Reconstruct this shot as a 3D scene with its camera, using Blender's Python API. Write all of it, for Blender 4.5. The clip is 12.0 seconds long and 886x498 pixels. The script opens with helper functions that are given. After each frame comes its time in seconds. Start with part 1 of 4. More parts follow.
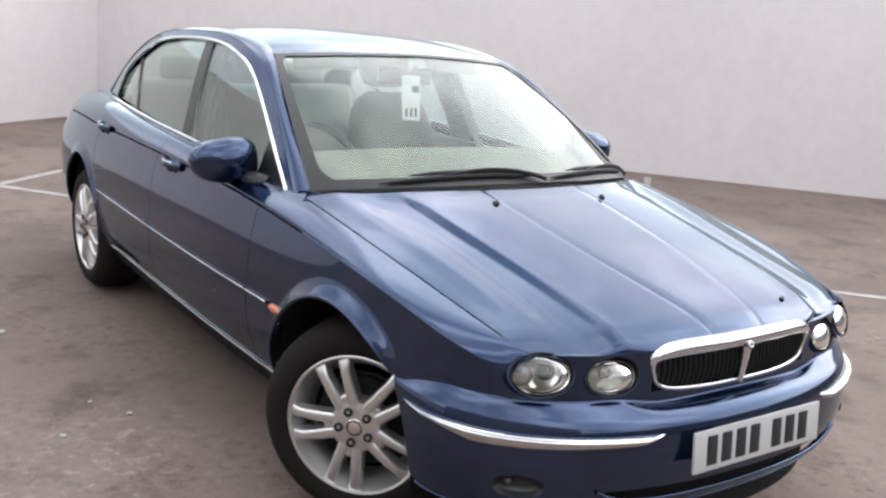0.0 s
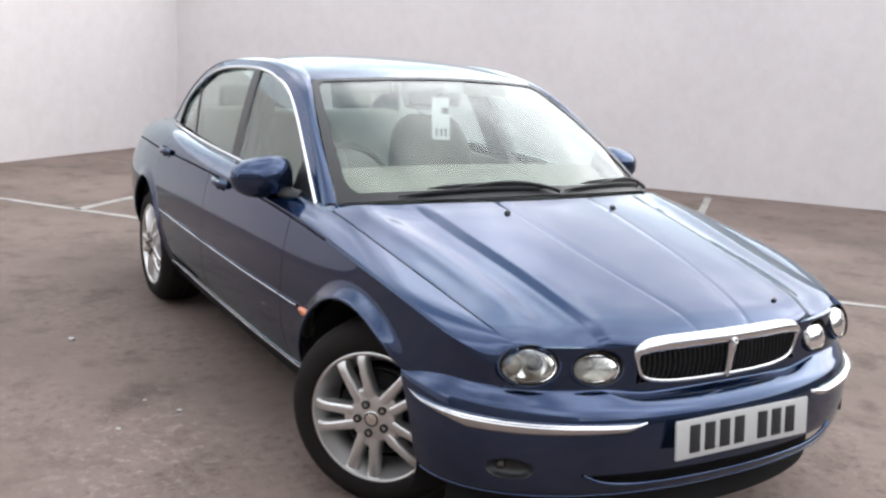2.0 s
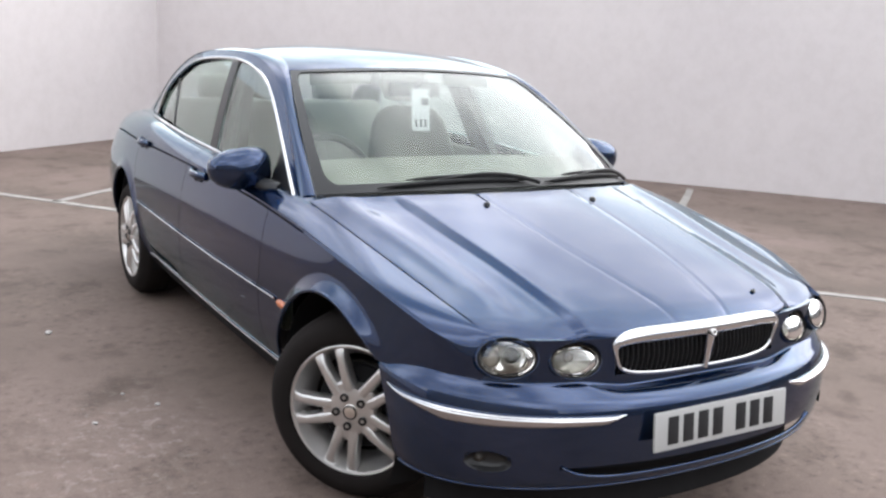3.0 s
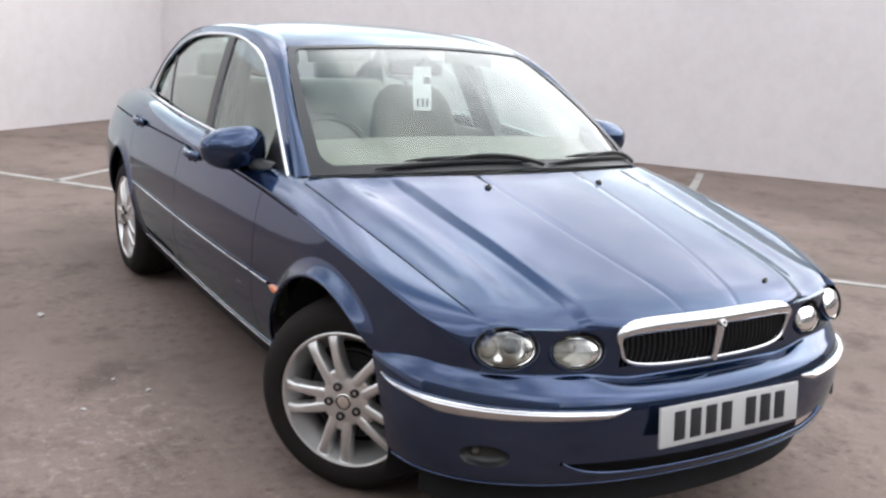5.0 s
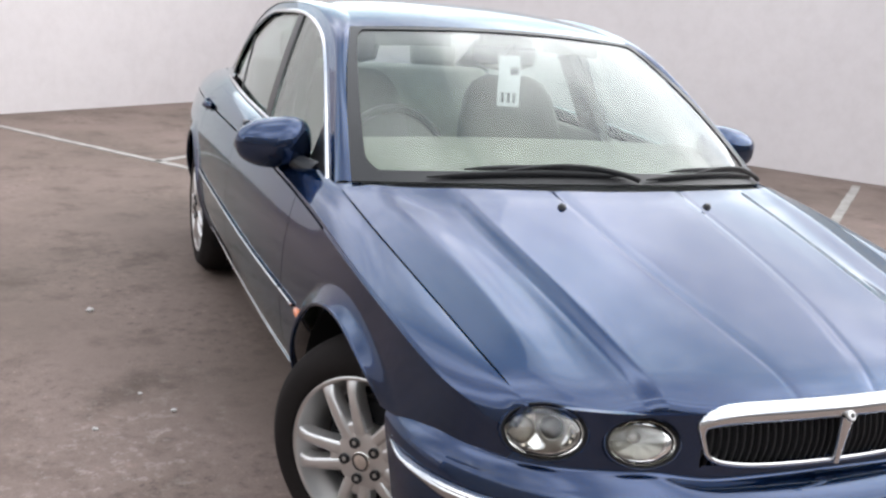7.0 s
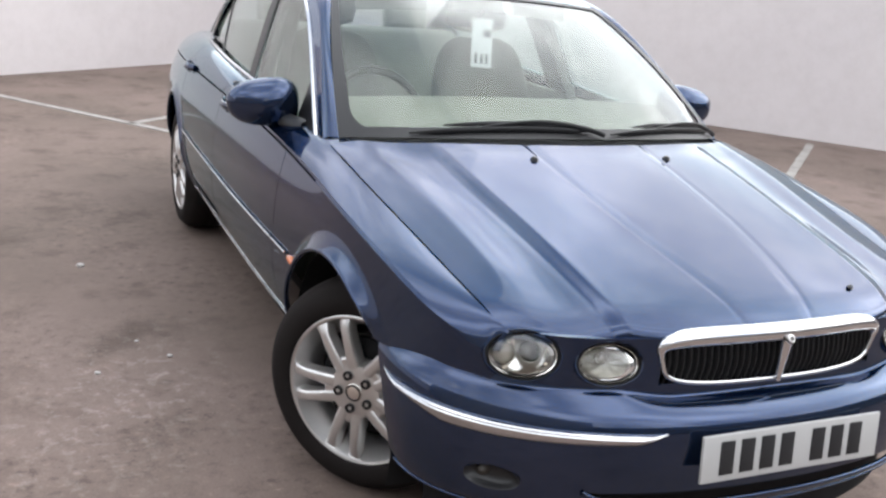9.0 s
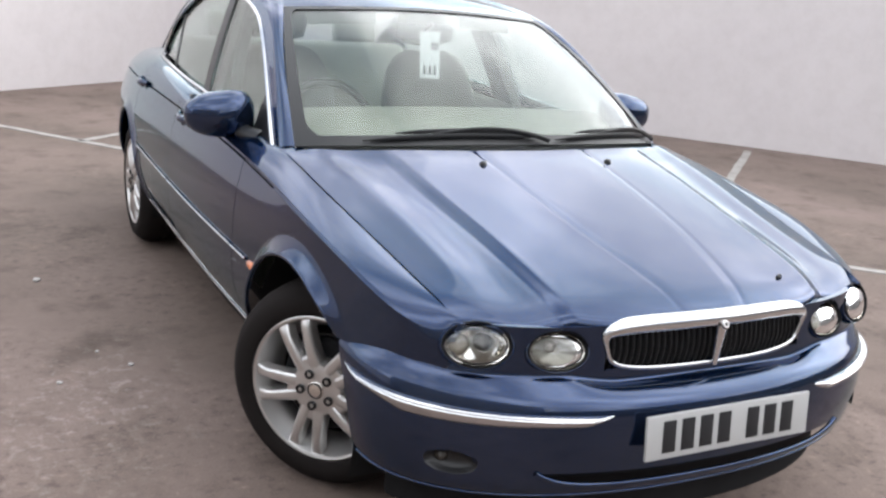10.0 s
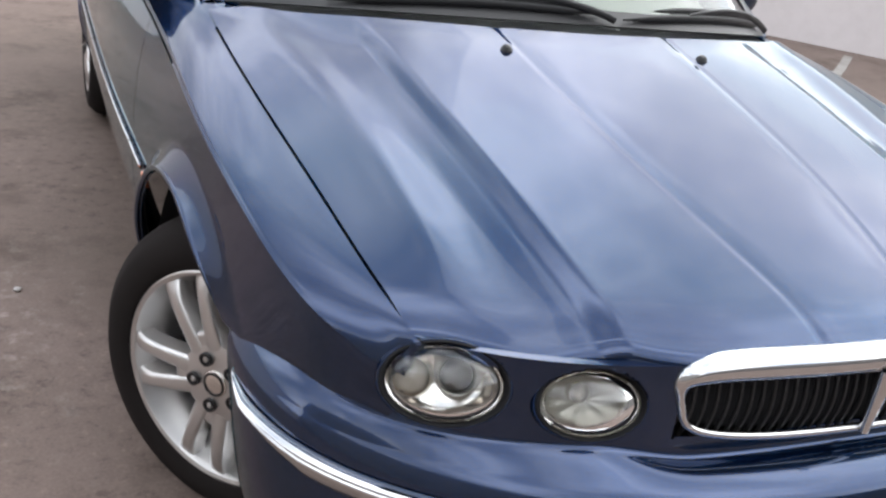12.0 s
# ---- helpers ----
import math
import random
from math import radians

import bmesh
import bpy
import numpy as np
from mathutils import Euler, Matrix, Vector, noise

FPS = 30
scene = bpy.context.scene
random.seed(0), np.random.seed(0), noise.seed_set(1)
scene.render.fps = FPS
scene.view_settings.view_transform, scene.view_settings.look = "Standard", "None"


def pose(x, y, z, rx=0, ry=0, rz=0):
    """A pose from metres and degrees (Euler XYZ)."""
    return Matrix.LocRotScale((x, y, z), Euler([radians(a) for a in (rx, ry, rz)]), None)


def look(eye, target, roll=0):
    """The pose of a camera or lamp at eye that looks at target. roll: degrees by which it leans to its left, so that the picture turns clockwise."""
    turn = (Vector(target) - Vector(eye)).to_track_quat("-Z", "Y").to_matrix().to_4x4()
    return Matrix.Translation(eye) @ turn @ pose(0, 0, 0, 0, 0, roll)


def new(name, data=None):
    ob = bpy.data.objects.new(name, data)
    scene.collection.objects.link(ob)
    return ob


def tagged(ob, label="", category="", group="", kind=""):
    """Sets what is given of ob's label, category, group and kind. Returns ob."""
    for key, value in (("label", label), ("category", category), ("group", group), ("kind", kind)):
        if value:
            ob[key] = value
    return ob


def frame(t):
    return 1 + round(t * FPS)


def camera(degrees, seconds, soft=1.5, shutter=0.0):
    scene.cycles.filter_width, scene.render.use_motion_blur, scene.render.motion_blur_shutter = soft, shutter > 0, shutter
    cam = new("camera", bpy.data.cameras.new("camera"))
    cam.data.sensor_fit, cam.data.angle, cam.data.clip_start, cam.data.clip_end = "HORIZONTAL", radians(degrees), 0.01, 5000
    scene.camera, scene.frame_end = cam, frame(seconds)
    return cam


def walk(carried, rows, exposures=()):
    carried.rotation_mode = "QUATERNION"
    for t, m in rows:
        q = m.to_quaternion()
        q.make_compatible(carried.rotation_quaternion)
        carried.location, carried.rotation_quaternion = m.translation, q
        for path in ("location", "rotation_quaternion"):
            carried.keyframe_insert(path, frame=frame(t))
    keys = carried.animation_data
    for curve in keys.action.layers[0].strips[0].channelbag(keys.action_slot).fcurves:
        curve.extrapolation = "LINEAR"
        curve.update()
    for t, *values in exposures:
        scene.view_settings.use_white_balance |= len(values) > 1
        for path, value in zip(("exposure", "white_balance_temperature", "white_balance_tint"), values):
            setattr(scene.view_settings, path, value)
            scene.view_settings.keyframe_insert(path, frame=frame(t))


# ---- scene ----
cam = camera(49.17, 12.0, soft=2.5)
# seconds, place, turn
ROWS = [
    (0.0, -2.1366, -2.2809, 1.5230, 76.238, -4.385, -34.253),
    (0.2, -2.1190, -2.3291, 1.5293, 76.576, -4.156, -33.990),
    (0.5, -2.1082, -2.4094, 1.5285, 77.248, -4.047, -33.098),
    (1.0, -2.0763, -2.5841, 1.5328, 77.895, -3.392, -31.155),
    (1.5, -2.0790, -2.6244, 1.5364, 78.282, -3.329, -29.869),
    (2.0, -2.0778, -2.6127, 1.5269, 77.557, -3.021, -29.527),
    (2.5, -2.0633, -2.6058, 1.5230, 77.049, -2.972, -29.997),
    (3.0, -2.0527, -2.6064, 1.5256, 77.100, -3.100, -30.452),
    (5.0, -1.9616, -2.5157, 1.5036, 76.042, -3.447, -29.843),
    (5.2, -1.9282, -2.4535, 1.5106, 75.449, -4.052, -30.222),
    (5.5, -1.8871, -2.3383, 1.4978, 74.828, -5.948, -30.760),
    (6.0, -1.8085, -2.2362, 1.4967, 73.980, -6.996, -29.404),
    (6.2, -1.7463, -2.1959, 1.4916, 74.204, -6.524, -27.228),
    (6.5, -1.6120, -2.1470, 1.4794, 75.528, -6.018, -22.583),
    (6.8, -1.5028, -2.1185, 1.4850, 75.153, -4.911, -20.390),
    (7.0, -1.4700, -2.0926, 1.4815, 74.755, -4.790, -20.900),
    (9.0, -1.6059, -2.2881, 1.4996, 72.773, -4.871, -23.119),
    (9.2, -1.6451, -2.3379, 1.5000, 73.354, -4.425, -24.143),
    (9.5, -1.6750, -2.3894, 1.5059, 74.661, -4.363, -24.960),
    (10.0, -1.6725, -2.4041, 1.4973, 73.921, -4.492, -26.338),
    (10.5, -1.5397, -2.2561, 1.4799, 71.799, -5.403, -25.766),
    (11.0, -1.4080, -2.1112, 1.4578, 70.462, -4.859, -23.395),
    (11.2, -1.3475, -2.0179, 1.4179, 70.349, -5.455, -23.676),
    (11.5, -1.2796, -1.8096, 1.3674, 68.447, -8.505, -24.174),
    (11.7, -1.2065, -1.6879, 1.3443, 66.674, -7.833, -24.612),
    (12.0, -1.0946, -1.5445, 1.3126, 66.495, -7.804, -21.903),
]
walk(cam, [(t, pose(x, y, z, rx, ry, rz)) for t, x, y, z, rx, ry, rz in ROWS])

# ---- sky and sun: bright overcast ----
world = bpy.data.worlds.new("overcast_sky")
scene.world = world
world.use_nodes = True
wn, wl = world.node_tree.nodes, world.node_tree.links
wn.clear()
SUN_UP, SUN_TURN = radians(30), radians(85)
sky = wn.new("ShaderNodeTexSky")
sky.sky_type = "NISHITA"
sky.sun_disc = False
sky.sun_elevation, sky.sun_rotation = SUN_UP, SUN_TURN
sky.air_density, sky.dust_density, sky.ozone_density = 1.0, 5.0, 1.0
grey = wn.new("ShaderNodeHueSaturation")
grey.inputs["Saturation"].default_value = 0.15
wl.new(sky.outputs["Color"], grey.inputs["Color"])
where = wn.new("ShaderNodeTexCoord")
swing = wn.new("ShaderNodeMapping")
swing.inputs["Rotation"].default_value = (0, 0, radians(60))
wl.new(where.outputs["Generated"], swing.inputs["Vector"])
cloud = wn.new("ShaderNodeTexNoise")
wl.new(swing.outputs["Vector"], cloud.inputs["Vector"])
cloud.noise_dimensions = "4D"
cloud.inputs["W"].default_value = 26.6
cloud.inputs["Scale"].default_value = 2.6
cloud.inputs["Detail"].default_value = 6.0
cloud.inputs["Roughness"].default_value = 0.55
ramp = wn.new("ShaderNodeValToRGB")
ramp.color_ramp.elements.new(0.5)
for e, (at, c) in zip(ramp.color_ramp.elements, ((0.37, (3.3, 3.8, 4.7, 1)), (0.50, (6.6, 6.85, 7.3, 1)), (0.63, (12.4, 12.7, 13.3, 1)))):
    e.position, e.color = at, c
wl.new(cloud.outputs["Fac"], ramp.inputs["Fac"])
cover = wn.new("ShaderNodeMix")
cover.data_type, cover.blend_type = "RGBA", "MIX"
cover.inputs["Factor"].default_value = 0.86
wl.new(grey.outputs["Color"], cover.inputs["A"])
# the cloud cover is brighter round the hidden sun
toward = wn.new("ShaderNodeVectorMath")
toward.operation = "DOT_PRODUCT"
toward.inputs[1].default_value = (math.sin(SUN_TURN) * math.cos(SUN_UP), math.cos(SUN_TURN) * math.cos(SUN_UP), math.sin(SUN_UP))
wl.new(where.outputs["Generated"], toward.inputs[0])
glow = wn.new("ShaderNodeMapRange")
glow.interpolation_type = "SMOOTHSTEP"
for key, v in (("From Min", -0.6), ("From Max", 1.0), ("To Min", 0.88), ("To Max", 1.16)):
    glow.inputs[key].default_value = v
wl.new(toward.outputs["Value"], glow.inputs["Value"])
lit = wn.new("ShaderNodeVectorMath")
lit.operation = "SCALE"
wl.new(ramp.outputs["Color"], lit.inputs[0])
wl.new(glow.outputs["Result"], lit.inputs["Scale"])
wl.new(lit.outputs["Vector"], cover.inputs["B"])
back = wn.new("ShaderNodeBackground")
back.inputs["Strength"].default_value = 0.19
out = wn.new("ShaderNodeOutputWorld")
wl.new(cover.outputs["Result"], back.inputs["Color"])
wl.new(back.outputs["Background"], out.inputs["Surface"])

sun = new("sun", bpy.data.lights.new("sun", "SUN"))
sun.data.energy, sun.data.angle, sun.data.color = 1.0, radians(100), (1.0, 0.96, 0.9)
sun.matrix_world = look((12 * math.sin(SUN_TURN), 12 * math.cos(SUN_TURN), 12 * math.tan(SUN_UP)), (0, 0, 0))
scene.view_settings.exposure = 0.60


# ---- materials ----
def material(name):
    m = bpy.data.materials.new(name)
    m.use_nodes = True
    return m, m.node_tree.nodes, m.node_tree.links, m.node_tree.nodes["Principled BSDF"]


def mapped(n, l, scale):
    tc = n.new("ShaderNodeTexCoord")
    mp = n.new("ShaderNodeMapping")
    mp.inputs["Scale"].default_value = scale if isinstance(scale, tuple) else (scale, scale, scale)
    l.new(tc.outputs["Object"], mp.inputs["Vector"])
    return mp.outputs["Vector"]


def noise_node(n, l, vec, scale, detail=4.0, rough=0.55):
    t = n.new("ShaderNodeTexNoise")
    t.inputs["Scale"].default_value, t.inputs["Detail"].default_value, t.inputs["Roughness"].default_value = scale, detail, rough
    l.new(vec, t.inputs["Vector"])
    return t.outputs["Fac"]


def ramp_node(n, l, fac, stops):
    r = n.new("ShaderNodeValToRGB")
    e = r.color_ramp.elements
    while len(e) < len(stops):
        e.new(0.5)
    for k, (p, c) in enumerate(stops):
        e[k].position, e[k].color = p, (*c, 1)
    l.new(fac, r.inputs["Fac"])
    return r.outputs["Color"]


def mixed(n, l, a, b, fac, mode="MIX"):
    m = n.new("ShaderNodeMix")
    m.data_type, m.blend_type = "RGBA", mode
    for key, v in (("Factor", fac), ("A", a), ("B", b)):
        if isinstance(v, (int, float)):
            m.inputs[key].default_value = v
        elif isinstance(v, tuple):
            m.inputs[key].default_value = (*v, 1)
        else:
            l.new(v, m.inputs[key])
    return m.outputs["Result"]


def bump_node(n, l, height, strength, distance, normal=None):
    b = n.new("ShaderNodeBump")
    b.inputs["Strength"].default_value, b.inputs["Distance"].default_value = strength, distance
    l.new(height, b.inputs["Height"])
    if normal is not None:
        l.new(normal, b.inputs["Normal"])
    return b.outputs["Normal"]


def plain(name, colour, rough, metal=0.0, coat=0.0, grain=0.0, vary=0.12):
    """A plain stuff with faint blotches and, where asked, a fine grain."""
    m, n, l, p = material(name)
    vec = mapped(n, l, 1.0)
    f = noise_node(n, l, vec, 9.0)
    lo = tuple(c * (1 - vary) for c in colour)
    hi = tuple(min(1, c * (1 + vary)) for c in colour)
    l.new(ramp_node(n, l, f, [(0.3, lo), (0.7, hi)]), p.inputs["Base Color"])
    p.inputs["Roughness"].default_value, p.inputs["Metallic"].default_value = rough, metal
    p.inputs["Coat Weight"].default_value = coat
    if grain:
        g = noise_node(n, l, vec, 260.0, 2.0)
        l.new(bump_node(n, l, g, grain, 0.002), p.inputs["Normal"])
    return m


def paint_material():
    m, n, l, p = material("blue_metallic_paint")
    vec = mapped(n, l, 1.0)
    flake = noise_node(n, l, vec, 900.0, 1.0)
    dust = noise_node(n, l, vec, 3.0, 6.0)
    col = ramp_node(n, l, flake, [(0.25, (0.0076, 0.0212, 0.065)), (0.75, (0.0132, 0.0352, 0.100))])
    l.new(mixed(n, l, col, (0.12, 0.14, 0.17), ramp_node(n, l, dust, [(0.5, (0, 0, 0)), (0.9, (0.10, 0.10, 0.10))])), p.inputs["Base Color"])
    p.inputs["Metallic"].default_value, p.inputs["Roughness"].default_value = 0.92, 0.20
    p.inputs["Specular IOR Level"].default_value = 0.0
    p.inputs["Specular Tint"].default_value = (0.02, 0.43, 0.52, 1)
    p.inputs["Coat Weight"].default_value, p.inputs["Coat Roughness"].default_value, p.inputs["Coat IOR"].default_value = 1.0, 0.02, 1.54
    orange = noise_node(n, l, vec, 140.0, 2.0)
    l.new(bump_node(n, l, orange, 0.03, 0.001), p.inputs["Coat Normal"])
    return m


def glass_material(name, tint, rough=0.0, ior=1.45):
    m, n, l, p = material(name)
    p.inputs["Base Color"].default_value = (*tint, 1)
    p.inputs["Transmission Weight"].default_value = 1.0
    p.inputs["Roughness"].default_value, p.inputs["IOR"].default_value = rough, ior
    return m


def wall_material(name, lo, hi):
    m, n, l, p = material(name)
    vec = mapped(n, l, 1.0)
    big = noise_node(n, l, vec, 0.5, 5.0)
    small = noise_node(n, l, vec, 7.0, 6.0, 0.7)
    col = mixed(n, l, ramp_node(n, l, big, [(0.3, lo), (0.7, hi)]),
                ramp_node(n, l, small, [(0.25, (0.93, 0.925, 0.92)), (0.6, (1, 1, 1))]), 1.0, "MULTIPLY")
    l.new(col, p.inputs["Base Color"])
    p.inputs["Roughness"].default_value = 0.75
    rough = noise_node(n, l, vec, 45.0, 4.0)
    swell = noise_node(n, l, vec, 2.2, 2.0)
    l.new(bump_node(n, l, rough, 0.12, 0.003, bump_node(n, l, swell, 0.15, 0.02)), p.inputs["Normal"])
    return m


def ground_material():
    m, n, l, p = material("worn_tarmac")
    vec = mapped(n, l, 1.0)
    big = noise_node(n, l, vec, 0.55, 6.0, 0.6)
    mid = noise_node(n, l, vec, 3.2, 6.0, 0.65)
    fine = noise_node(n, l, vec, 120.0, 3.0, 0.7)
    patch = noise_node(n, l, vec, 1.3, 3.0, 0.5)
    speck = noise_node(n, l, vec, 22.0, 5.0, 0.7)
    base = ramp_node(n, l, big, [(0.3, (0.108, 0.081, 0.065)), (0.52, (0.164, 0.121, 0.102)), (0.72, (0.217, 0.161, 0.141))])
    stain = ramp_node(n, l, mid, [(0.34, (0.68, 0.66, 0.63)), (0.48, (1, 1, 1)), (0.60, (1.0, 1.0, 1.0)), (0.74, (1.28, 1.26, 1.24))])
    grit = ramp_node(n, l, fine, [(0.3, (0.84, 0.84, 0.84)), (0.7, (1.14, 1.14, 1.14))])
    flecks = ramp_node(n, l, speck, [(0.34, (0.55, 0.53, 0.51)), (0.47, (1, 1, 1)), (0.58, (1, 1, 1)), (0.70, (1.6, 1.58, 1.55))])
    where = ramp_node(n, l, patch, [(0.40, (0.15, 0.15, 0.15)), (0.60, (0.9, 0.9, 0.9))])
    col = mixed(n, l, mixed(n, l, base, stain, 1.0, "MULTIPLY"), grit, 1.0, "MULTIPLY")
    col = mixed(n, l, col, flecks, where, "MULTIPLY")
    tc = n.new("ShaderNodeTexCoord")
    ragged = noise_node(n, l, vec, 9.0, 5.0, 0.65)

    def spot(x, y, rx, ry, turn, inner, outer):
        mp = n.new("ShaderNodeMapping")
        mp.vector_type = "TEXTURE"
        mp.inputs["Location"].default_value, mp.inputs["Rotation"].default_value, mp.inputs["Scale"].default_value = (x, y, 0), (0, 0, radians(turn)), (rx, ry, 1)
        l.new(tc.outputs["Object"], mp.inputs["Vector"])
        far = n.new("ShaderNodeVectorMath")
        far.operation = "LENGTH"
        l.new(mp.outputs["Vector"], far.inputs[0])
        jag = n.new("ShaderNodeMath")
        jag.operation = "MULTIPLY_ADD"
        jag.inputs[1].default_value = 1.6
        l.new(ragged, jag.inputs[0])
        l.new(far.outputs["Value"], jag.inputs[2])
        low = n.new("ShaderNodeMath")
        low.operation = "SUBTRACT"
        low.inputs[1].default_value = 0.8
        l.new(jag.outputs["Value"], low.inputs[0])
        return ramp_node(n, l, low.outputs["Value"], [(0.3, inner), (0.95, outer)])

    for x, y, rx, ry, turn in ((2.22, 0.40, 0.16, 0.08, 40), (1.68, -0.04, 0.10, 0.05, 40), (-1.27, 1.26, 0.22, 0.10, 60)):
        col = mixed(n, l, col, spot(x, y, rx * 1.2, ry * 1.2, turn, (0.62, 0.60, 0.57), (1, 1, 1)), 1.0, "MULTIPLY")
    scuff = noise_node(n, l, vec, 17.0, 6.0, 0.75)
    marks = ramp_node(n, l, scuff, [(0.52, (0, 0, 0)), (0.64, (0.5, 0.49, 0.47))])
    for x, y, r in ((-1.30, 0.95, 0.42), (-1.42, 0.45, 0.5)):
        col = mixed(n, l, col, mixed(n, l, marks, spot(x, y, r * 1.5, r, 60, (0.13, 0.13, 0.13), (0, 0, 0)), 1.0, "MULTIPLY"), 1.0, "ADD")
    l.new(col, p.inputs["Base Color"])
    p.inputs["Roughness"].default_value = 0.85
    l.new(bump_node(n, l, fine, 0.35, 0.004, bump_node(n, l, mid, 0.2, 0.02)), p.inputs["Normal"])
    return m


PAINT = paint_material()
CHROME = plain("chrome", (0.70, 0.70, 0.71), 0.07, 1.0, vary=0.03)
ALLOY = plain("silver_alloy", (0.66, 0.65, 0.64), 0.34, 0.9, coat=0.4, vary=0.06)
DIM_GREY = plain("dim_metal_grey", (0.045, 0.042, 0.040), 0.6, 0.3, vary=0.3)
RUBBER = plain("tyre_rubber", (0.0135, 0.0112, 0.0108), 0.85, grain=0.3)
BLACK = plain("black_plastic", (0.012, 0.012, 0.013), 0.38, grain=0.15)
DARK = plain("dark_underside_and_shade", (0.012, 0.012, 0.013), 0.9)
GLASS = glass_material("clear_glass", (0.78, 0.84, 0.815), ior=1.36)
TINTED = glass_material("tinted_glass", (0.62, 0.745, 0.705))
LENS = glass_material("lamp_glass", (0.97, 0.98, 0.98))
SILVER = plain("lamp_reflector", (0.84, 0.81, 0.77), 0.10, 1.0, vary=0.03)
BEZEL = plain("satin_bezel", (0.24, 0.228, 0.20), 0.32, 1.0, vary=0.08)
FROSTED = plain("pale_projector_glass", (0.30, 0.265, 0.225), 0.12, coat=0.6, vary=0.1)
BRIGHT_BEZEL = plain("bright_bezel", (0.62, 0.58, 0.51), 0.20, 1.0, vary=0.06)
SMOKED = plain("smoked_projector_glass", (0.040, 0.034, 0.028), 0.45, vary=0.1)
BEIGE = plain("pale_grey_trim", (0.38, 0.39, 0.35), 0.6, grain=0.2)
SEAT = plain("stone_leather", (0.33, 0.335, 0.295), 0.5, grain=0.25)
PLATE = plain("white_plate", (0.45, 0.45, 0.445), 0.4, vary=0.03)
INK = plain("black_ink", (0.010, 0.010, 0.012), 0.6)
CARD = plain("white_card", (0.60, 0.62, 0.62), 0.6, vary=0.03)
AMBER = plain("amber_lens", (0.62, 0.16, 0.05), 0.15, coat=1.0)
LINE = plain("worn_white_line", (0.31, 0.293, 0.272), 0.8, grain=0.3, vary=0.25)
CHIP = plain("pale_stone", (0.46, 0.44, 0.42), 0.7, vary=0.1)
DASH = plain("grey_dashboard", (0.235, 0.24, 0.20), 0.65, grain=0.2)
SHELF = plain("dark_grey_felt", (0.16, 0.16, 0.15), 0.9, grain=0.2)
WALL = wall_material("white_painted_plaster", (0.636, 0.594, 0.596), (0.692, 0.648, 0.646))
GREY_WALL = wall_material("unseen_wall_grey", (0.17, 0.165, 0.16), (0.24, 0.23, 0.22))
GROUND = ground_material()
for dull in (RUBBER, DARK):
    dull.node_tree.nodes["Principled BSDF"].inputs["Specular IOR Level"].default_value = 0.15


# ---- mesh helpers ----
def link_mesh(name, verts, faces, mat, parent=None, label="", normals=None):
    me = bpy.data.meshes.new(name)
    me.from_pydata([tuple(map(float, v)) for v in verts], [], faces)
    me.materials.append(mat)
    me.polygons.foreach_set("use_smooth", [True] * len(me.polygons))
    if normals is not None:
        me.normals_split_custom_set_from_vertices([tuple(map(float, v)) for v in normals])
    else:
        me.set_sharp_from_angle(angle=radians(38))
    me.update()
    ob = new(name, me)
    ob.parent = parent
    if label:
        ob["label"] = label
    return ob


def part(name, bm, mat, parent=None, label="", at=None):
    me = bpy.data.meshes.new(name)
    bm.normal_update()
    bm.to_mesh(me)
    bm.free()
    me.materials.append(mat)
    me.polygons.foreach_set("use_smooth", [True] * len(me.polygons))
    me.set_sharp_from_angle(angle=radians(38))
    ob = new(name, me)
    ob.parent = parent
    if at is not None:
        ob.matrix_basis = at
    if label:
        ob["label"] = label
    return ob


def cubic(knots):
    """The matrix that turns values at the knots into a natural cubic's values at s."""
    k = np.asarray(knots, float)
    n = len(k)
    h = np.diff(k)
    a, b = np.zeros((n, n)), np.zeros((n, n))
    a[0, 0] = a[-1, -1] = 1
    for i in range(1, n - 1):
        a[i, i - 1], a[i, i], a[i, i + 1] = h[i - 1], 2 * (h[i - 1] + h[i]), h[i]
        b[i, i - 1], b[i, i], b[i, i + 1] = 6 / h[i - 1], -6 / h[i - 1] - 6 / h[i], 6 / h[i]
    second = np.linalg.solve(a, b)

    def basis(s):
        s = np.atleast_1d(np.asarray(s, float))
        i = np.clip(np.searchsorted(k, s) - 1, 0, n - 2)
        t0, t1, w = k[i + 1] - s, s - k[i], h[i]
        m = np.zeros((len(s), n))
        r = np.arange(len(s))
        m[r, i] += t0 / w
        m[r, i + 1] += t1 / w
        m += ((t0 ** 3 / w - w * t0) / 6)[:, None] * second[i] + ((t1 ** 3 / w - w * t1) / 6)[:, None] * second[i + 1]
        return m

    return basis


def curve(*pairs):
    """A smooth function through (t, value) pairs."""
    t, v = zip(*pairs)
    basis, v = cubic(t), np.asarray(v, float)

    def f(x):
        x = np.asarray(x, float)
        return (basis(x.ravel()) @ v).reshape(x.shape + v.shape[1:])

    return f


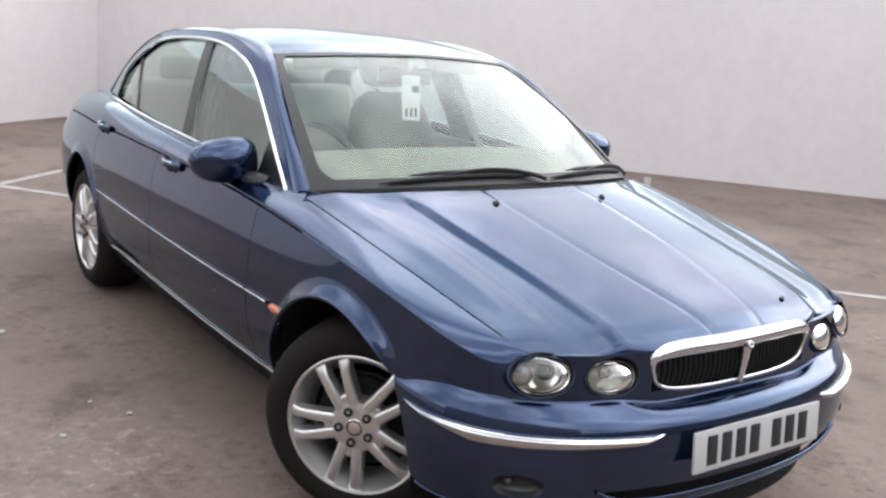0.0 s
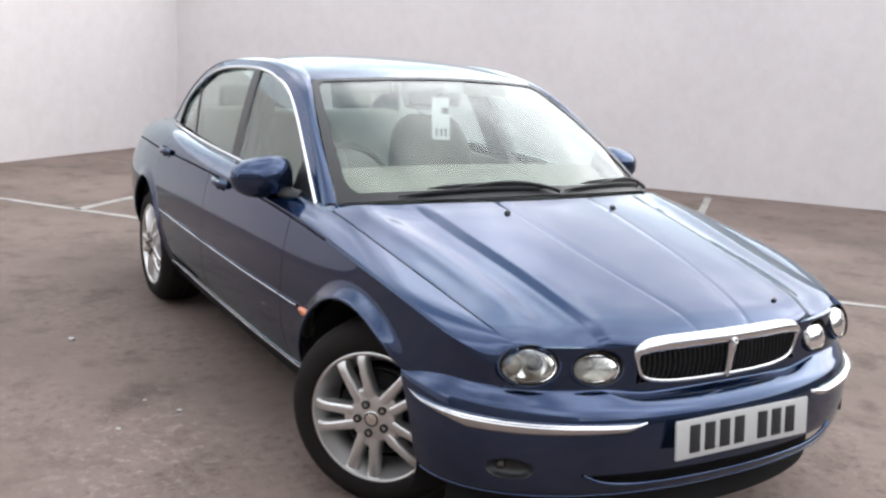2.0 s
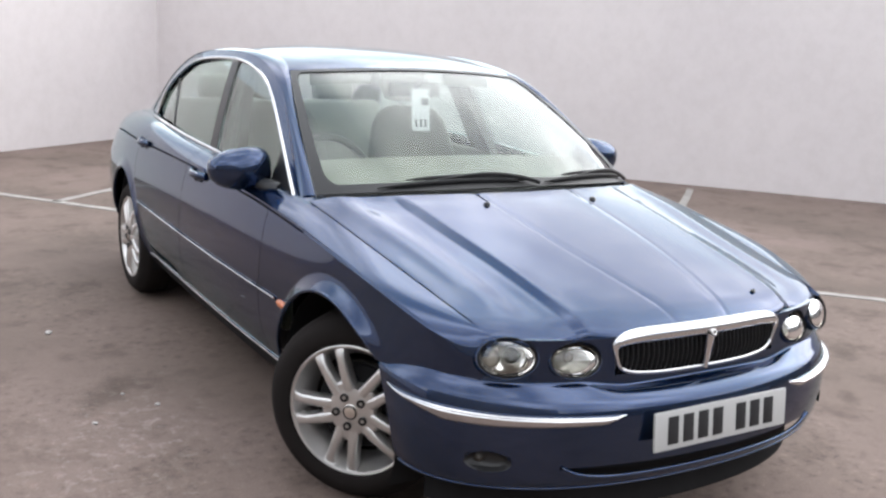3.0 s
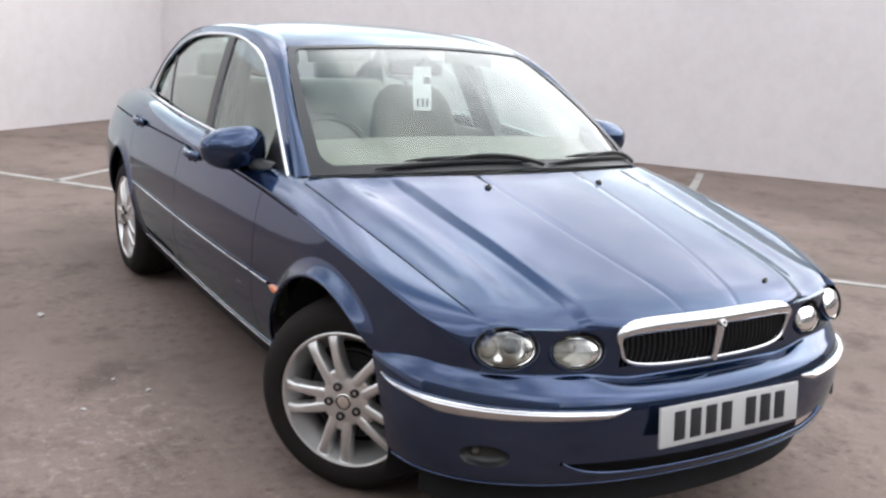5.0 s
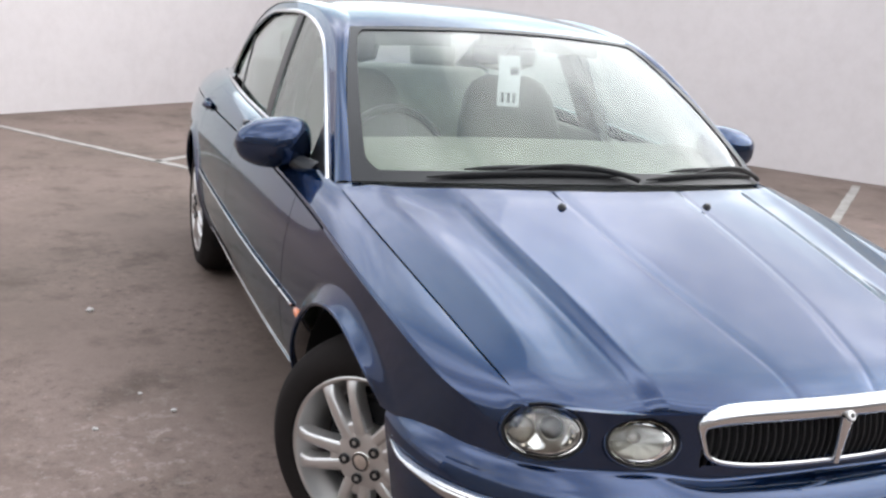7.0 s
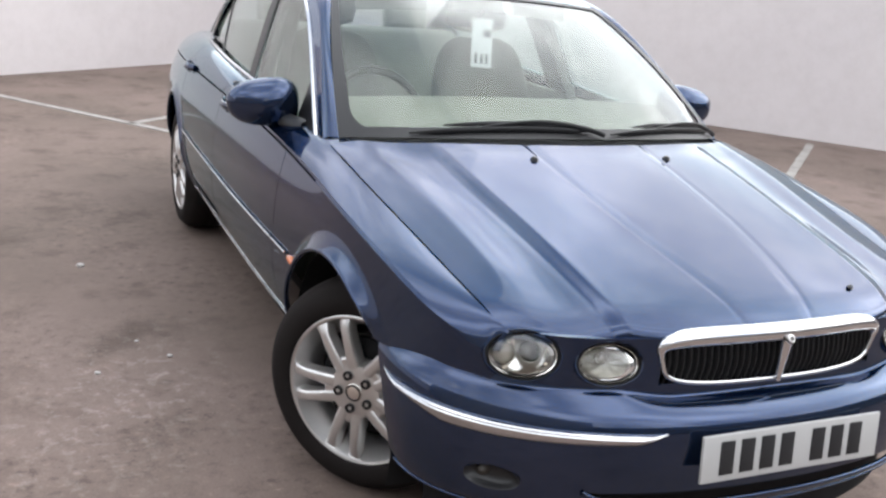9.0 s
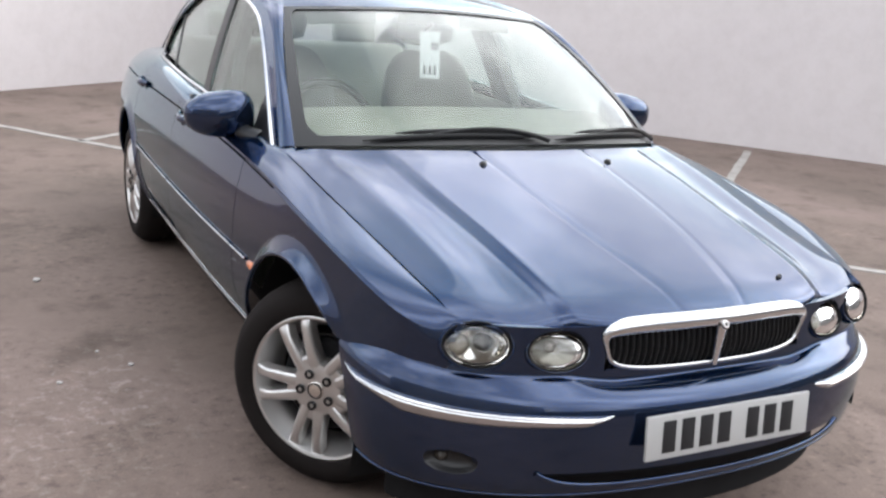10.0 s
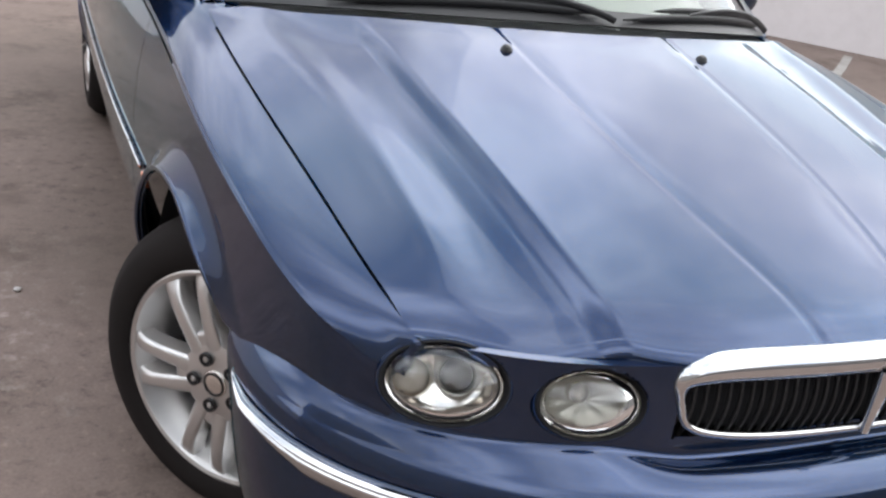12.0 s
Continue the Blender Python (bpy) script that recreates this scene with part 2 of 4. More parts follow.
def sheet(name, grids, mat, parent=None, depth=0.014, label="", side=1, middle=(0, None, 0.5), given=None, hole=None, spots=None):
    """A pressed panel: grids of points (rows x columns x 3) with smooth normals and an edge folded inward by depth."""
    verts, norms, faces = [], [], []
    for k, g in enumerate(grids):
        g = np.array(g, float)
        g[..., 0] *= side
        nr = np.cross(np.gradient(g, axis=0), np.gradient(g, axis=1))
        nr /= np.linalg.norm(nr, axis=-1, keepdims=True) + 1e-12
        c = np.array([middle[0], 0, middle[2]])
        away = g - c
        away[..., 1] = 0 if middle[1] is None else g[..., 1] - middle[1]
        turn = np.sign((nr * away).sum()) or 1
        nr *= turn
        if given is not None:
            nr = np.array(given[k], float)
            nr[..., 0] *= side
        nu, nv = g.shape[:2]
        o = len(verts)
        verts.extend(g.reshape(-1, 3))
        norms.extend(nr.reshape(-1, 3))
        idx = o + np.arange(nu * nv).reshape(nu, nv)
        for i in range(nu - 1):
            for j in range(nv - 1):
                if hole is not None and hole(g[i:i + 2, j:j + 2].mean((0, 1)), spots[0][i], spots[1][j]):
                    continue
                q = (idx[i, j], idx[i + 1, j], idx[i + 1, j + 1], idx[i, j + 1])
                faces.append(tuple(int(v) for v in (q if turn > 0 else q[::-1])))
        if not depth:
            continue
        loops = [(g[0], nr[0]), (g[-1], nr[-1]), (g[:, 0], nr[:, 0]), (g[:, -1], nr[:, -1])]
        for pts, nn in loops:
            o = len(verts)
            k = len(pts)
            along = np.gradient(pts, axis=0)
            out = np.cross(along, nn)
            out /= np.linalg.norm(out, axis=-1, keepdims=True) + 1e-12
            if ((g.mean((0, 1)) - pts) * out).sum() > 0:
                out = -out
            verts.extend(pts)
            verts.extend(pts - nn * depth)
            norms.extend(out)
            norms.extend(out)
            faces.extend((o + i, o + i + 1, o + k + i + 1, o + k + i) for i in range(k - 1))
    return link_mesh(name, verts, faces, mat, parent, label, norms)


def solid(name, grid, mat, parent=None, thick=0.005, label="", side=1, middle=(0, None, 0.5)):
    """A closed slab over a grid of points."""
    g = np.array(grid, float)
    g[..., 0] *= side
    nr = np.cross(np.gradient(g, axis=0), np.gradient(g, axis=1))
    nr /= np.linalg.norm(nr, axis=-1, keepdims=True) + 1e-12
    away = g - np.array([middle[0], 0, middle[2]])
    away[..., 1] = 0 if middle[1] is None else g[..., 1] - middle[1]
    turn = np.sign((nr * away).sum()) or 1
    nr *= turn
    nu, nv = g.shape[:2]
    k = nu * nv
    verts = np.concatenate([g.reshape(-1, 3), (g - nr * thick).reshape(-1, 3)])
    a = np.arange(k).reshape(nu, nv)
    faces = []
    for i in range(nu - 1):
        for j in range(nv - 1):
            q = [int(v) for v in (a[i, j], a[i + 1, j], a[i + 1, j + 1], a[i, j + 1])]
            q = q if turn > 0 else q[::-1]
            faces.append(tuple(q))
            faces.append(tuple(v + k for v in q[::-1]))
    ring = list(a[:, 0]) + list(a[-1, 1:]) + list(a[-2::-1, -1]) + list(a[0, -2:0:-1])
    for p, q in zip(ring, ring[1:] + ring[:1]):
        p, q = int(p), int(q)
        faces.append((q, p, p + k, q + k) if turn > 0 else (p, q, q + k, p + k))
    return link_mesh(name, verts, faces, mat, parent, label)


def tube(name, pts, radius, mat, parent=None, label="", sides=8, flat=1.0, up=(0, 0, 1), closed=False):
    """A rod of round or flattened section along points; radius may be a list."""
    pts = np.asarray(pts, float)
    n = len(pts)
    rad = np.full(n, radius) if np.isscalar(radius) else np.asarray(radius, float)
    along = np.roll(pts, -1, 0) - np.roll(pts, 1, 0) if closed else np.gradient(pts, axis=0)
    along /= np.linalg.norm(along, axis=1, keepdims=True) + 1e-12
    a = np.cross(along, np.asarray(up, float))
    a /= np.linalg.norm(a, axis=1, keepdims=True) + 1e-12
    b = np.cross(a, along)
    ang = np.linspace(0, 2 * np.pi, sides, endpoint=False)
    verts = (pts[:, None] + rad[:, None, None] * (np.cos(ang)[None, :, None] * a[:, None] * flat + np.sin(ang)[None, :, None] * b[:, None])).reshape(-1, 3)
    faces = []
    for i in range(n if closed else n - 1):
        for j in range(sides):
            p, q = i * sides, ((i + 1) % n) * sides
            faces.append((p + j, p + (j + 1) % sides, q + (j + 1) % sides, q + j))
    if not closed:
        faces.append(tuple(range(sides))[::-1])
        faces.append(tuple((n - 1) * sides + j for j in range(sides)))
    return link_mesh(name, verts, faces, mat, parent, label)


def lathe(name, profile, mat, parent=None, label="", steps=64, at=None, oval=(1, 1), close=False):
    """Turns (radius, height) pairs round the local z axis; oval stretches x and y."""
    prof = np.asarray(profile, float)
    ang = np.linspace(0, 2 * np.pi, steps, endpoint=False)
    verts = np.stack([prof[None, :, 0] * np.cos(ang)[:, None] * oval[0], prof[None, :, 0] * np.sin(ang)[:, None] * oval[1],
                      np.broadcast_to(prof[None, :, 1], (steps, len(prof)))], -1).reshape(-1, 3)
    k = len(prof)
    faces = []
    for i in range(steps):
        p, q = i * k, ((i + 1) % steps) * k
        faces.extend((p + j, q + j, q + j + 1, p + j + 1) for j in range(k - 1))
        if close:
            faces.append((p + k - 1, q + k - 1, q, p))
    ob = link_mesh(name, verts, faces, mat, parent, label)
    if at is not None:
        ob.matrix_basis = at
    return ob


def box_bm(lo, hi, bevel=0.0, bm=None):
    bm = bm or bmesh.new()
    made = bmesh.ops.create_cube(bm, size=1)["verts"]
    for v in made:
        v.co = Vector([lo[i] + (v.co[i] + 0.5) * (hi[i] - lo[i]) for i in range(3)])
    if bevel:
        edges = list({e for v in made for e in v.link_edges})
        bmesh.ops.bevel(bm, geom=edges, offset=bevel, segments=2, affect="EDGES", profile=0.6)
    return bm


def facing(x, y, z, turn, tilt):
    """A pose whose z axis looks forward (-y), turned outward by turn and up by tilt degrees."""
    return pose(x, y, z, 0, 0, turn) @ pose(0, 0, 0, 90 - tilt, 0, 0)


# ---- yard ----
CORNER = (1.15, 9.85)
LEFT_WAY, RIGHT_WAY = radians(215), radians(-47.5)


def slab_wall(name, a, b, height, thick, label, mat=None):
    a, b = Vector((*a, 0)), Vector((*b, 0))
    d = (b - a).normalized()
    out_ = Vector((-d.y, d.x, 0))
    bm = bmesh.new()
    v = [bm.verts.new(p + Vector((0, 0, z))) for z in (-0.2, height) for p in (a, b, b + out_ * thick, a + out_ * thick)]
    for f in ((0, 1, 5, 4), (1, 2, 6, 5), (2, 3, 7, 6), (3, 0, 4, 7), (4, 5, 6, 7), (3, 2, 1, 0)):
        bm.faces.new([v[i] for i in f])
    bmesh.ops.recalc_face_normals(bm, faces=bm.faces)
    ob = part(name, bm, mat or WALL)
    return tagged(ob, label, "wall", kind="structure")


def along(p, way, d):
    return (p[0] + math.cos(way) * d, p[1] + math.sin(way) * d)


left_end = along(CORNER, LEFT_WAY, 16.0)
right_end = along(CORNER, RIGHT_WAY, 15.0)
near_corner = (left_end[0] + right_end[0] - CORNER[0], left_end[1] + right_end[1] - CORNER[1])
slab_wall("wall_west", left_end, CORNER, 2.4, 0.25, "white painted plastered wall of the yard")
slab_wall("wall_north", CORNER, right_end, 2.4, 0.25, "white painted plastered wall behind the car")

# two walls out of view, added to dim reflections and block low sky
slab_wall("unseen_wall_east", right_end, near_corner, 2.3, 0.25, "unseen grey wall added to close the yard and shape its light", GREY_WALL)
slab_wall("unseen_wall_south", near_corner, left_end, 4.5, 0.25, "unseen grey wall added to close the yard and shape its light", GREY_WALL)

bm = bmesh.new()
bmesh.ops.create_grid(bm, x_segments=24, y_segments=24, size=1)
for v in bm.verts:
    v.co.x, v.co.y = math.copysign(abs(v.co.x) ** 3 * 400, v.co.x), math.copysign(abs(v.co.y) ** 3 * 400, v.co.y)
ground = part("ground", bm, GROUND)
tagged(ground, "worn brownish grey tarmac of a parking yard", "ground", kind="structure")


def floor_line(a, b, width=0.075):
    a, b = Vector((*a, 0)), Vector((*b, 0))
    d = (b - a).normalized()
    s = Vector((-d.y, d.x, 0)) * width / 2
    n = 40
    rnd = random.Random(7)
    verts, faces = [], []
    for i in range(n + 1):
        p = a.lerp(b, i / n)
        for e in (-1, 1):
            q = p + s * e * (1 + rnd.uniform(-0.12, 0.12))
            verts += [(q.x, q.y, 0.0045), (q.x, q.y, -0.01)]
    for i in range(n):
        k = 4 * i
        faces += [(k, k + 2, k + 6, k + 4), (k, k + 4, k + 5, k + 1), (k + 2, k + 3, k + 7, k + 6)]
    ob = link_mesh("parking_line", verts, faces, LINE)
    return tagged(ob, "worn white painted parking bay line on the tarmac", "road marking", "parking lines", "structure")


floor_line((-2.25, 7.33), (0.9, 3.39))
floor_line((-0.79, 5.50), (1.9, 7.85))
floor_line((5.42, 4.76), (2.6, 2.25))
floor_line((3.0, 1.4), (5.4, -1.0))


def stone_chip(x, y, size, seed):
    rnd = random.Random(seed)
    bm = bmesh.new()
    bmesh.ops.create_icosphere(bm, subdivisions=2, radius=size)
    for v in bm.verts:
        v.co *= rnd.uniform(0.75, 1.2)
        v.co.z = v.co.z * 0.45
    low = min(v.co.z for v in bm.verts)
    for v in bm.verts:
        v.co.z -= low
    ob = part("stone_chip", bm, CHIP, None, "", pose(x, y, 0, 0, 0, seed * 37))
    return tagged(ob, "small pale stone chip lying on the tarmac", "stone", "stone chips")


for k, (x, y, size) in enumerate(((-1.371, 2.11, 0.017), (-1.130, 1.045, 0.011), (-1.385, 0.955, 0.010), (-1.228, 1.209, 0.008))):
    stone_chip(x, y, size, k + 1)

# ---- the car: front axle over the origin, nose towards -y ----
car = new("car")
car.empty_display_size = 0.3
tagged(car, "dark blue metallic four-door saloon with chrome trim, parked on the tarmac", "car")

ARCH_R, ARCH_Y, ARCH_Z, BASE = 0.368, 0.045, 0.335, 2.71
half_width = curve((-0.66, 0.595), (-0.56, 0.684), (-0.50, 0.736), (-0.42, 0.776), (-0.28, 0.812), (0, 0.850), (0.4, 0.868), (0.9, 0.884), (1.6, 0.890), (2.3, 0.884), (2.75, 0.870), (3.1, 0.845), (3.4, 0.800), (3.7, 0.700))
edge_x = curve((-0.62, 0.640), (-0.5, 0.668), (-0.3, 0.693), (0, 0.728), (0.2, 0.745), (0.45, 0.752), (0.8, 0.750), (1.3, 0.755), (2.0, 0.750), (2.6, 0.715), (3.1, 0.655), (3.45, 0.60), (3.7, 0.53))
edge_z = curve((-0.62, 0.715), (-0.5, 0.745), (-0.3, 0.785), (0, 0.845), (0.2, 0.880), (0.45, 0.910), (0.8, 0.922), (1.3, 0.940), (2.0, 0.955), (2.6, 0.968), (3.1, 0.960), (3.45, 0.935), (3.7, 0.885))
crease_z = curve((-0.62, 0.652), (-0.5, 0.700), (-0.4, 0.732), (-0.2, 0.783), (0.1, 0.826), (0.48, 0.856), (0.85, 0.877), (1.3, 0.882), (2.0, 0.880), (2.6, 0.872), (3.1, 0.862), (3.7, 0.790))
SECTION = (0.2, 0.42, 0.55, 0.8, 1.0)
section = cubic(SECTION)
tuck = curve((-0.62, 0.012), (-0.3, 0.008), (0.2, 0.024), (0.8, 0.038), (2.4, 0.040), (3.0, 0.046), (3.7, 0.065))


def smooth(t):
    t = np.clip(t, 0, 1)
    return t * t * (3 - 2 * t)


def side_point(y, s):
    """The body's side: s runs from the bonnet's or window's edge (0) over the crease (0.2) down to the sill (1)."""
    y, s = np.broadcast_arrays(np.asarray(y, float), np.asarray(s, float))
    shape = y.shape
    y, s = y.ravel(), s.ravel()
    w, cz, ez, ex, tk = half_width(y), crease_z(y), edge_z(y), edge_x(y), tuck(y)
    mid = np.zeros_like(y)
    xs = np.stack([w - tk, w - 0.003 - 0.10 * tk, w, w - 0.030, w - 0.118], -1)
    zs = np.stack([cz - 0.004, mid + 0.55 + (cz - 0.55) * 0.52, mid + 0.585 - np.clip(0.66 - cz, 0, 1) * 0.5, mid + 0.38, mid + 0.218], -1)
    m = section(np.clip(s, 0.2, 1))
    x, z = (m * xs).sum(1), (m * zs).sum(1)
    u = np.clip(s / 0.2, 0, 1)
    cx = w - tk + 0.005
    ux = ex + (cx - ex) * (u + 0.22 * u * (1 - u))
    uz = ez + (cz + 0.002 - ez) * (u - (0.55 + 0.32 * smooth((y - 0.5) / 0.6)) * u * (1 - u))
    x, z = np.where(s < 0.2, ux, x), np.where(s < 0.2, uz, z)
    x = x - np.where(s < 0.2, 0.006 * smooth((u - 0.88) / 0.12) * smooth((y + 0.5) / 0.3), 0)
    x = x - 0.024 * smooth((-0.25 - y) / 0.2) * smooth((0.72 - z) / 0.20)
    for yc in (ARCH_Y, BASE):
        r = np.hypot(y - yc, z - ARCH_Z)
        fade = smooth((z - 0.54) / 0.14) if yc < 1 else 0.5
        fade = np.where(y < yc, fade, 1.0) if yc < 1 else 0.5
        x = x + np.where(s < 0.2, 0, 1) * fade * 0.030 * (1 - np.clip((r - ARCH_R) / 0.054, 0, 1)) ** 1.6
    return np.stack([x, y, z], -1).reshape(shape + (3,))


def face_normal(y, s, e=1e-4):
    y, s = np.broadcast_arrays(np.asarray(y, float), np.asarray(s, float))
    sa = np.where((s >= 0.2) & (s - e < 0.2), s, s - e)
    sb = np.where((s < 0.2) & (s + e >= 0.2), s, s + e)
    n = np.cross(side_point(y + e, s) - side_point(y - e, s), side_point(y, np.clip(sb, 0, 1)) - side_point(y, np.clip(sa, 0, 1)))
    n /= np.linalg.norm(n, axis=-1, keepdims=True) + 1e-15
    return np.where(n[..., :1] < 0, -n, n)


def side_normal(y, s):
    """Normals, with the crease rounded off towards the nose."""
    y, s = np.broadcast_arrays(np.asarray(y, float), np.asarray(s, float))
    n = face_normal(y, s)
    k = smooth((-0.44 - y) / 0.12)[..., None]
    m = smooth((s - 0.08) / 0.26)[..., None]
    soft = face_normal(y, np.minimum(s, 0.08)) * (1 - m) + face_normal(y, np.maximum(s, 0.34)) * m
    n = n * (1 - k) + soft * k
    return n / np.linalg.norm(n, axis=-1, keepdims=True)


def s_at(y, z):
    """The s at which the side passes height z."""
    lo, hi = 0.0, 1.0
    for _ in range(40):
        mid = (lo + hi) / 2
        if side_point(y, mid)[2] > z:
            lo = mid
        else:
            hi = mid
    return (lo + hi) / 2


def arch_end(yc):
    return lambda y: s_at(y, ARCH_Z + math.sqrt(max(ARCH_R ** 2 - (y - yc) ** 2, 0.0)))


wing_front = curve((0.0, -0.582), (0.2, -0.572), (0.42, -0.562), (0.58, -0.548))
GAP = 0.004
DOOR_A, DOOR_B, DOOR_C = 0.615, 1.585, 2.46
LOW = 0.915


def columns(ends, ns=26):
    """One pressed side panel from columns (y, last s); y may be a function of s."""
    pts, nrm = [], []
    for y, end in ends:
        s = np.concatenate([0.1985 * (1 - (1 - np.linspace(0, 1, 18)) ** 2), 0.2012 + (end - 0.2012) * np.linspace(0, 1, ns)])
        yy = y(s) if callable(y) else np.full(len(s), y)
        pts.append(side_point(yy, s))
        nrm.append(side_normal(yy, s))
    return np.array(pts), np.array(nrm)


def flat_span(y0, y1, end, n):
    return [(y, end) for y in np.linspace(y0, y1, n)]


def arch_span(yc, ya, yb, n=50):
    end = arch_end(yc)
    return [(yc + ARCH_R * math.sin(a), min(1.0, end(yc + ARCH_R * math.sin(a)))) for a in np.linspace(math.asin((ya - yc) / ARCH_R), math.asin((yb - yc) / ARCH_R), n)]


WING_END = ARCH_Y - math.sqrt(ARCH_R ** 2 - (0.585 - ARCH_Z) ** 2)


def wing_span():
    nose = [((lambda s, u=u: wing_front(np.clip(s, 0, 0.58)) * (1 - u) + (WING_END - 0.001) * u), 0.56) for u in np.linspace(0, 1, 30)]
    return nose + arch_span(ARCH_Y, WING_END, ARCH_Y + ARCH_R - 0.0005) + flat_span(ARCH_Y + ARCH_R + 0.001, DOOR_A - GAP, LOW, 16)


EPS = ARCH_R - 0.0005
SPANS = {
    "front_wing": wing_span(),
    "front_door": flat_span(DOOR_A, DOOR_B - GAP, LOW, 50),
    "rear_door": flat_span(DOOR_B, BASE - ARCH_R - 0.001, LOW, 40) + arch_span(BASE, BASE - EPS, DOOR_C - GAP, 14),
    "rear_quarter": arch_span(BASE, DOOR_C, BASE + EPS, 44) + flat_span(BASE + ARCH_R + 0.001, 3.7, 1.0, 30),
}
PANELS = {key: columns(span) for key, span in SPANS.items()}



def in_crease(p, i, j):
    """The fold line along the shoulder, open over a strip coloured as its shade."""
    return j == 17 and p[1] > 0.30


for side in (-1, 1):
    made = {key: sheet(key, [p], PAINT, car, side=side, given=[n], hole=in_crease, spots=(range(200), range(200))) for key, (p, n) in PANELS.items()}
    # dark strip behind the open fold: the crease's dark line put into colour
    for key, (y0, y1) in (("front_wing", (0.27, DOOR_A - 0.006)), ("front_door", (DOOR_A, DOOR_B - 0.006)), ("rear_door", (DOOR_B, DOOR_C - 0.006)), ("rear_quarter", (DOOR_C, 3.6))):
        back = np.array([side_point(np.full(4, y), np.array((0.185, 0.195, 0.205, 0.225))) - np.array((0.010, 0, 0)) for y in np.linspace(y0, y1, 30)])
        sheet("crease_shade", [back], DARK, made[key], 0, side=side)
    wing, door, rdoor = made["front_wing"], made["front_door"], made["rear_door"]
    sill_s = np.linspace(LOW + 0.004, 1.0, 8)
    sill = np.array([side_point(np.full(8, y), sill_s) for y in np.linspace(ARCH_Y + ARCH_R, BASE - ARCH_R, 60)])
    sheet("sill", [sill], DARK, car, side=side, label="black sill")
    # arch lips
    for yc in (ARCH_Y, BASE):
        lip = []
        for a in np.linspace(radians(2), radians(135 if yc < 1 else 178), 60):
            y, z = yc + ARCH_R * math.cos(a), ARCH_Z + ARCH_R * math.sin(a)
            p = side_point(y, s_at(y, z))
            lip.append((p[0] * side - side * 0.006, y, z - 0.0))
        tube("arch_lip", lip, 0.0065, PAINT, car, sides=10)
        # wheel housing
        ang = np.linspace(radians(-20), radians(200), 30)
        g = np.array([[(x * side, yc + (ARCH_R + 0.006) * math.cos(a), ARCH_Z + (ARCH_R + 0.006) * math.sin(a)) for x in (0.42, 0.80 + 0.045 * max(0.0, math.cos(a)) if yc < 1 else 0.815)] for a in ang])
        verts = list(g.reshape(-1, 3)) + [(0.42 * side, yc, ARCH_Z)]
        faces = [(2 * i, 2 * i + 1, 2 * i + 3, 2 * i + 2) for i in range(len(ang) - 1)] + [(len(verts) - 1, 2 * i, 2 * i + 2) for i in range(len(ang) - 1)]
        link_mesh("wheel_housing", verts, faces, DARK, car)
    # bright strips: door rubbing strip and sill line
    def strip_at(y, z, off):
        p = side_point(y, s_at(y, z))
        return (side * (p[0] + off), y, p[2])

    for y0, y1, host in ((0.455, DOOR_A - 0.008, wing), (DOOR_A + 0.004, DOOR_B - 0.012, door), (DOOR_B + 0.004, 2.35, rdoor)):
        ys = np.linspace(y0, y1, 14)
        tube("rubbing_strip", [strip_at(y, 0.578, 0.004) for y in ys], 0.0055, PAINT, host, sides=10, flat=0.6)
        tube("bright_strip", [strip_at(y, 0.581, 0.0075) for y in ys], 0.0024, CHROME, host, "thin chrome strip", sides=8)
    tube("sill_strip", [strip_at(y, 0.312, 0.004) for y in np.linspace(0.40, 2.32, 40)], 0.0032, CHROME, car, "thin bright strip", sides=8)
    rep = strip_at(0.40, 0.572, 0.004)
    lathe("side_repeater", [(0.0, 0.008), (0.6, 0.007), (0.9, 0.004), (1.0, -0.004)], AMBER, wing, "amber side repeater", 24,
          pose(*rep, 0, 90 * side, 0) @ Matrix.Diagonal((0.014, 0.042, 1, 1)))
    # door handles
    for y, z, host in ((1.40, 0.868, door), (2.36, 0.882, rdoor)):
        ys = np.linspace(y - 0.10, y + 0.09, 14)
        bow = np.sin(np.linspace(0, np.pi, 14))
        tube("door_handle", [(side * (side_point(v, s_at(v, z))[0] + 0.004 + 0.026 * b), v, z) for v, b in zip(ys, bow)], [0.016] * 14, PAINT, host, "body-coloured door handle", sides=10, flat=0.7)
        c = side_point(y - 0.01, s_at(y - 0.01, z))
        lathe("handle_cup", [(0.0, -0.002), (0.6, -0.001), (0.9, 0.0025), (1.0, 0.004), (1.08, 0.001)], PAINT, host, "round cup behind the handle", 32, pose(side * (c[0] + 0.001), y - 0.01, z, 0, 58 * side, 0), (0.034, 0.052))
        tube("handle_trim", [(side * (side_point(v, s_at(v, z))[0] + 0.010 + 0.024 * w), v, z + 0.009) for v, w in zip(ys[3:-3], bow[3:-3])], 0.0045, CHROME, host, "bright handle edge", sides=8)

# ---- bonnet ----
nose_y = curve((0, -0.692), (0.2, -0.682), (0.34, -0.657), (0.43, -0.624), (0.52, -0.610), (0.61, -0.562), (0.68, -0.530))
rear_y = lambda x: 0.215 + 0.44 * np.abs(x) ** 2
ridge_x = curve((-0.72, 0.372), (-0.5, 0.402), (-0.26, 0.420), (0.0, 0.445), (0.3, 0.462))
fold_x = curve((-0.72, 0.095), (-0.55, 0.130), (-0.4, 0.158), (-0.2, 0.182), (0.0, 0.195), (0.4, 0.210))
swell_x = curve((-0.72, 0.575), (-0.46, 0.572), (-0.3, 0.580), (-0.1, 0.597), (0.1, 0.628), (0.4, 0.672))
centre_z = curve((-0.72, 0.742), (-0.64, 0.772), (-0.5, 0.812), (-0.3, 0.858), (0.0, 0.918), (0.2, 0.955), (0.4, 0.985))


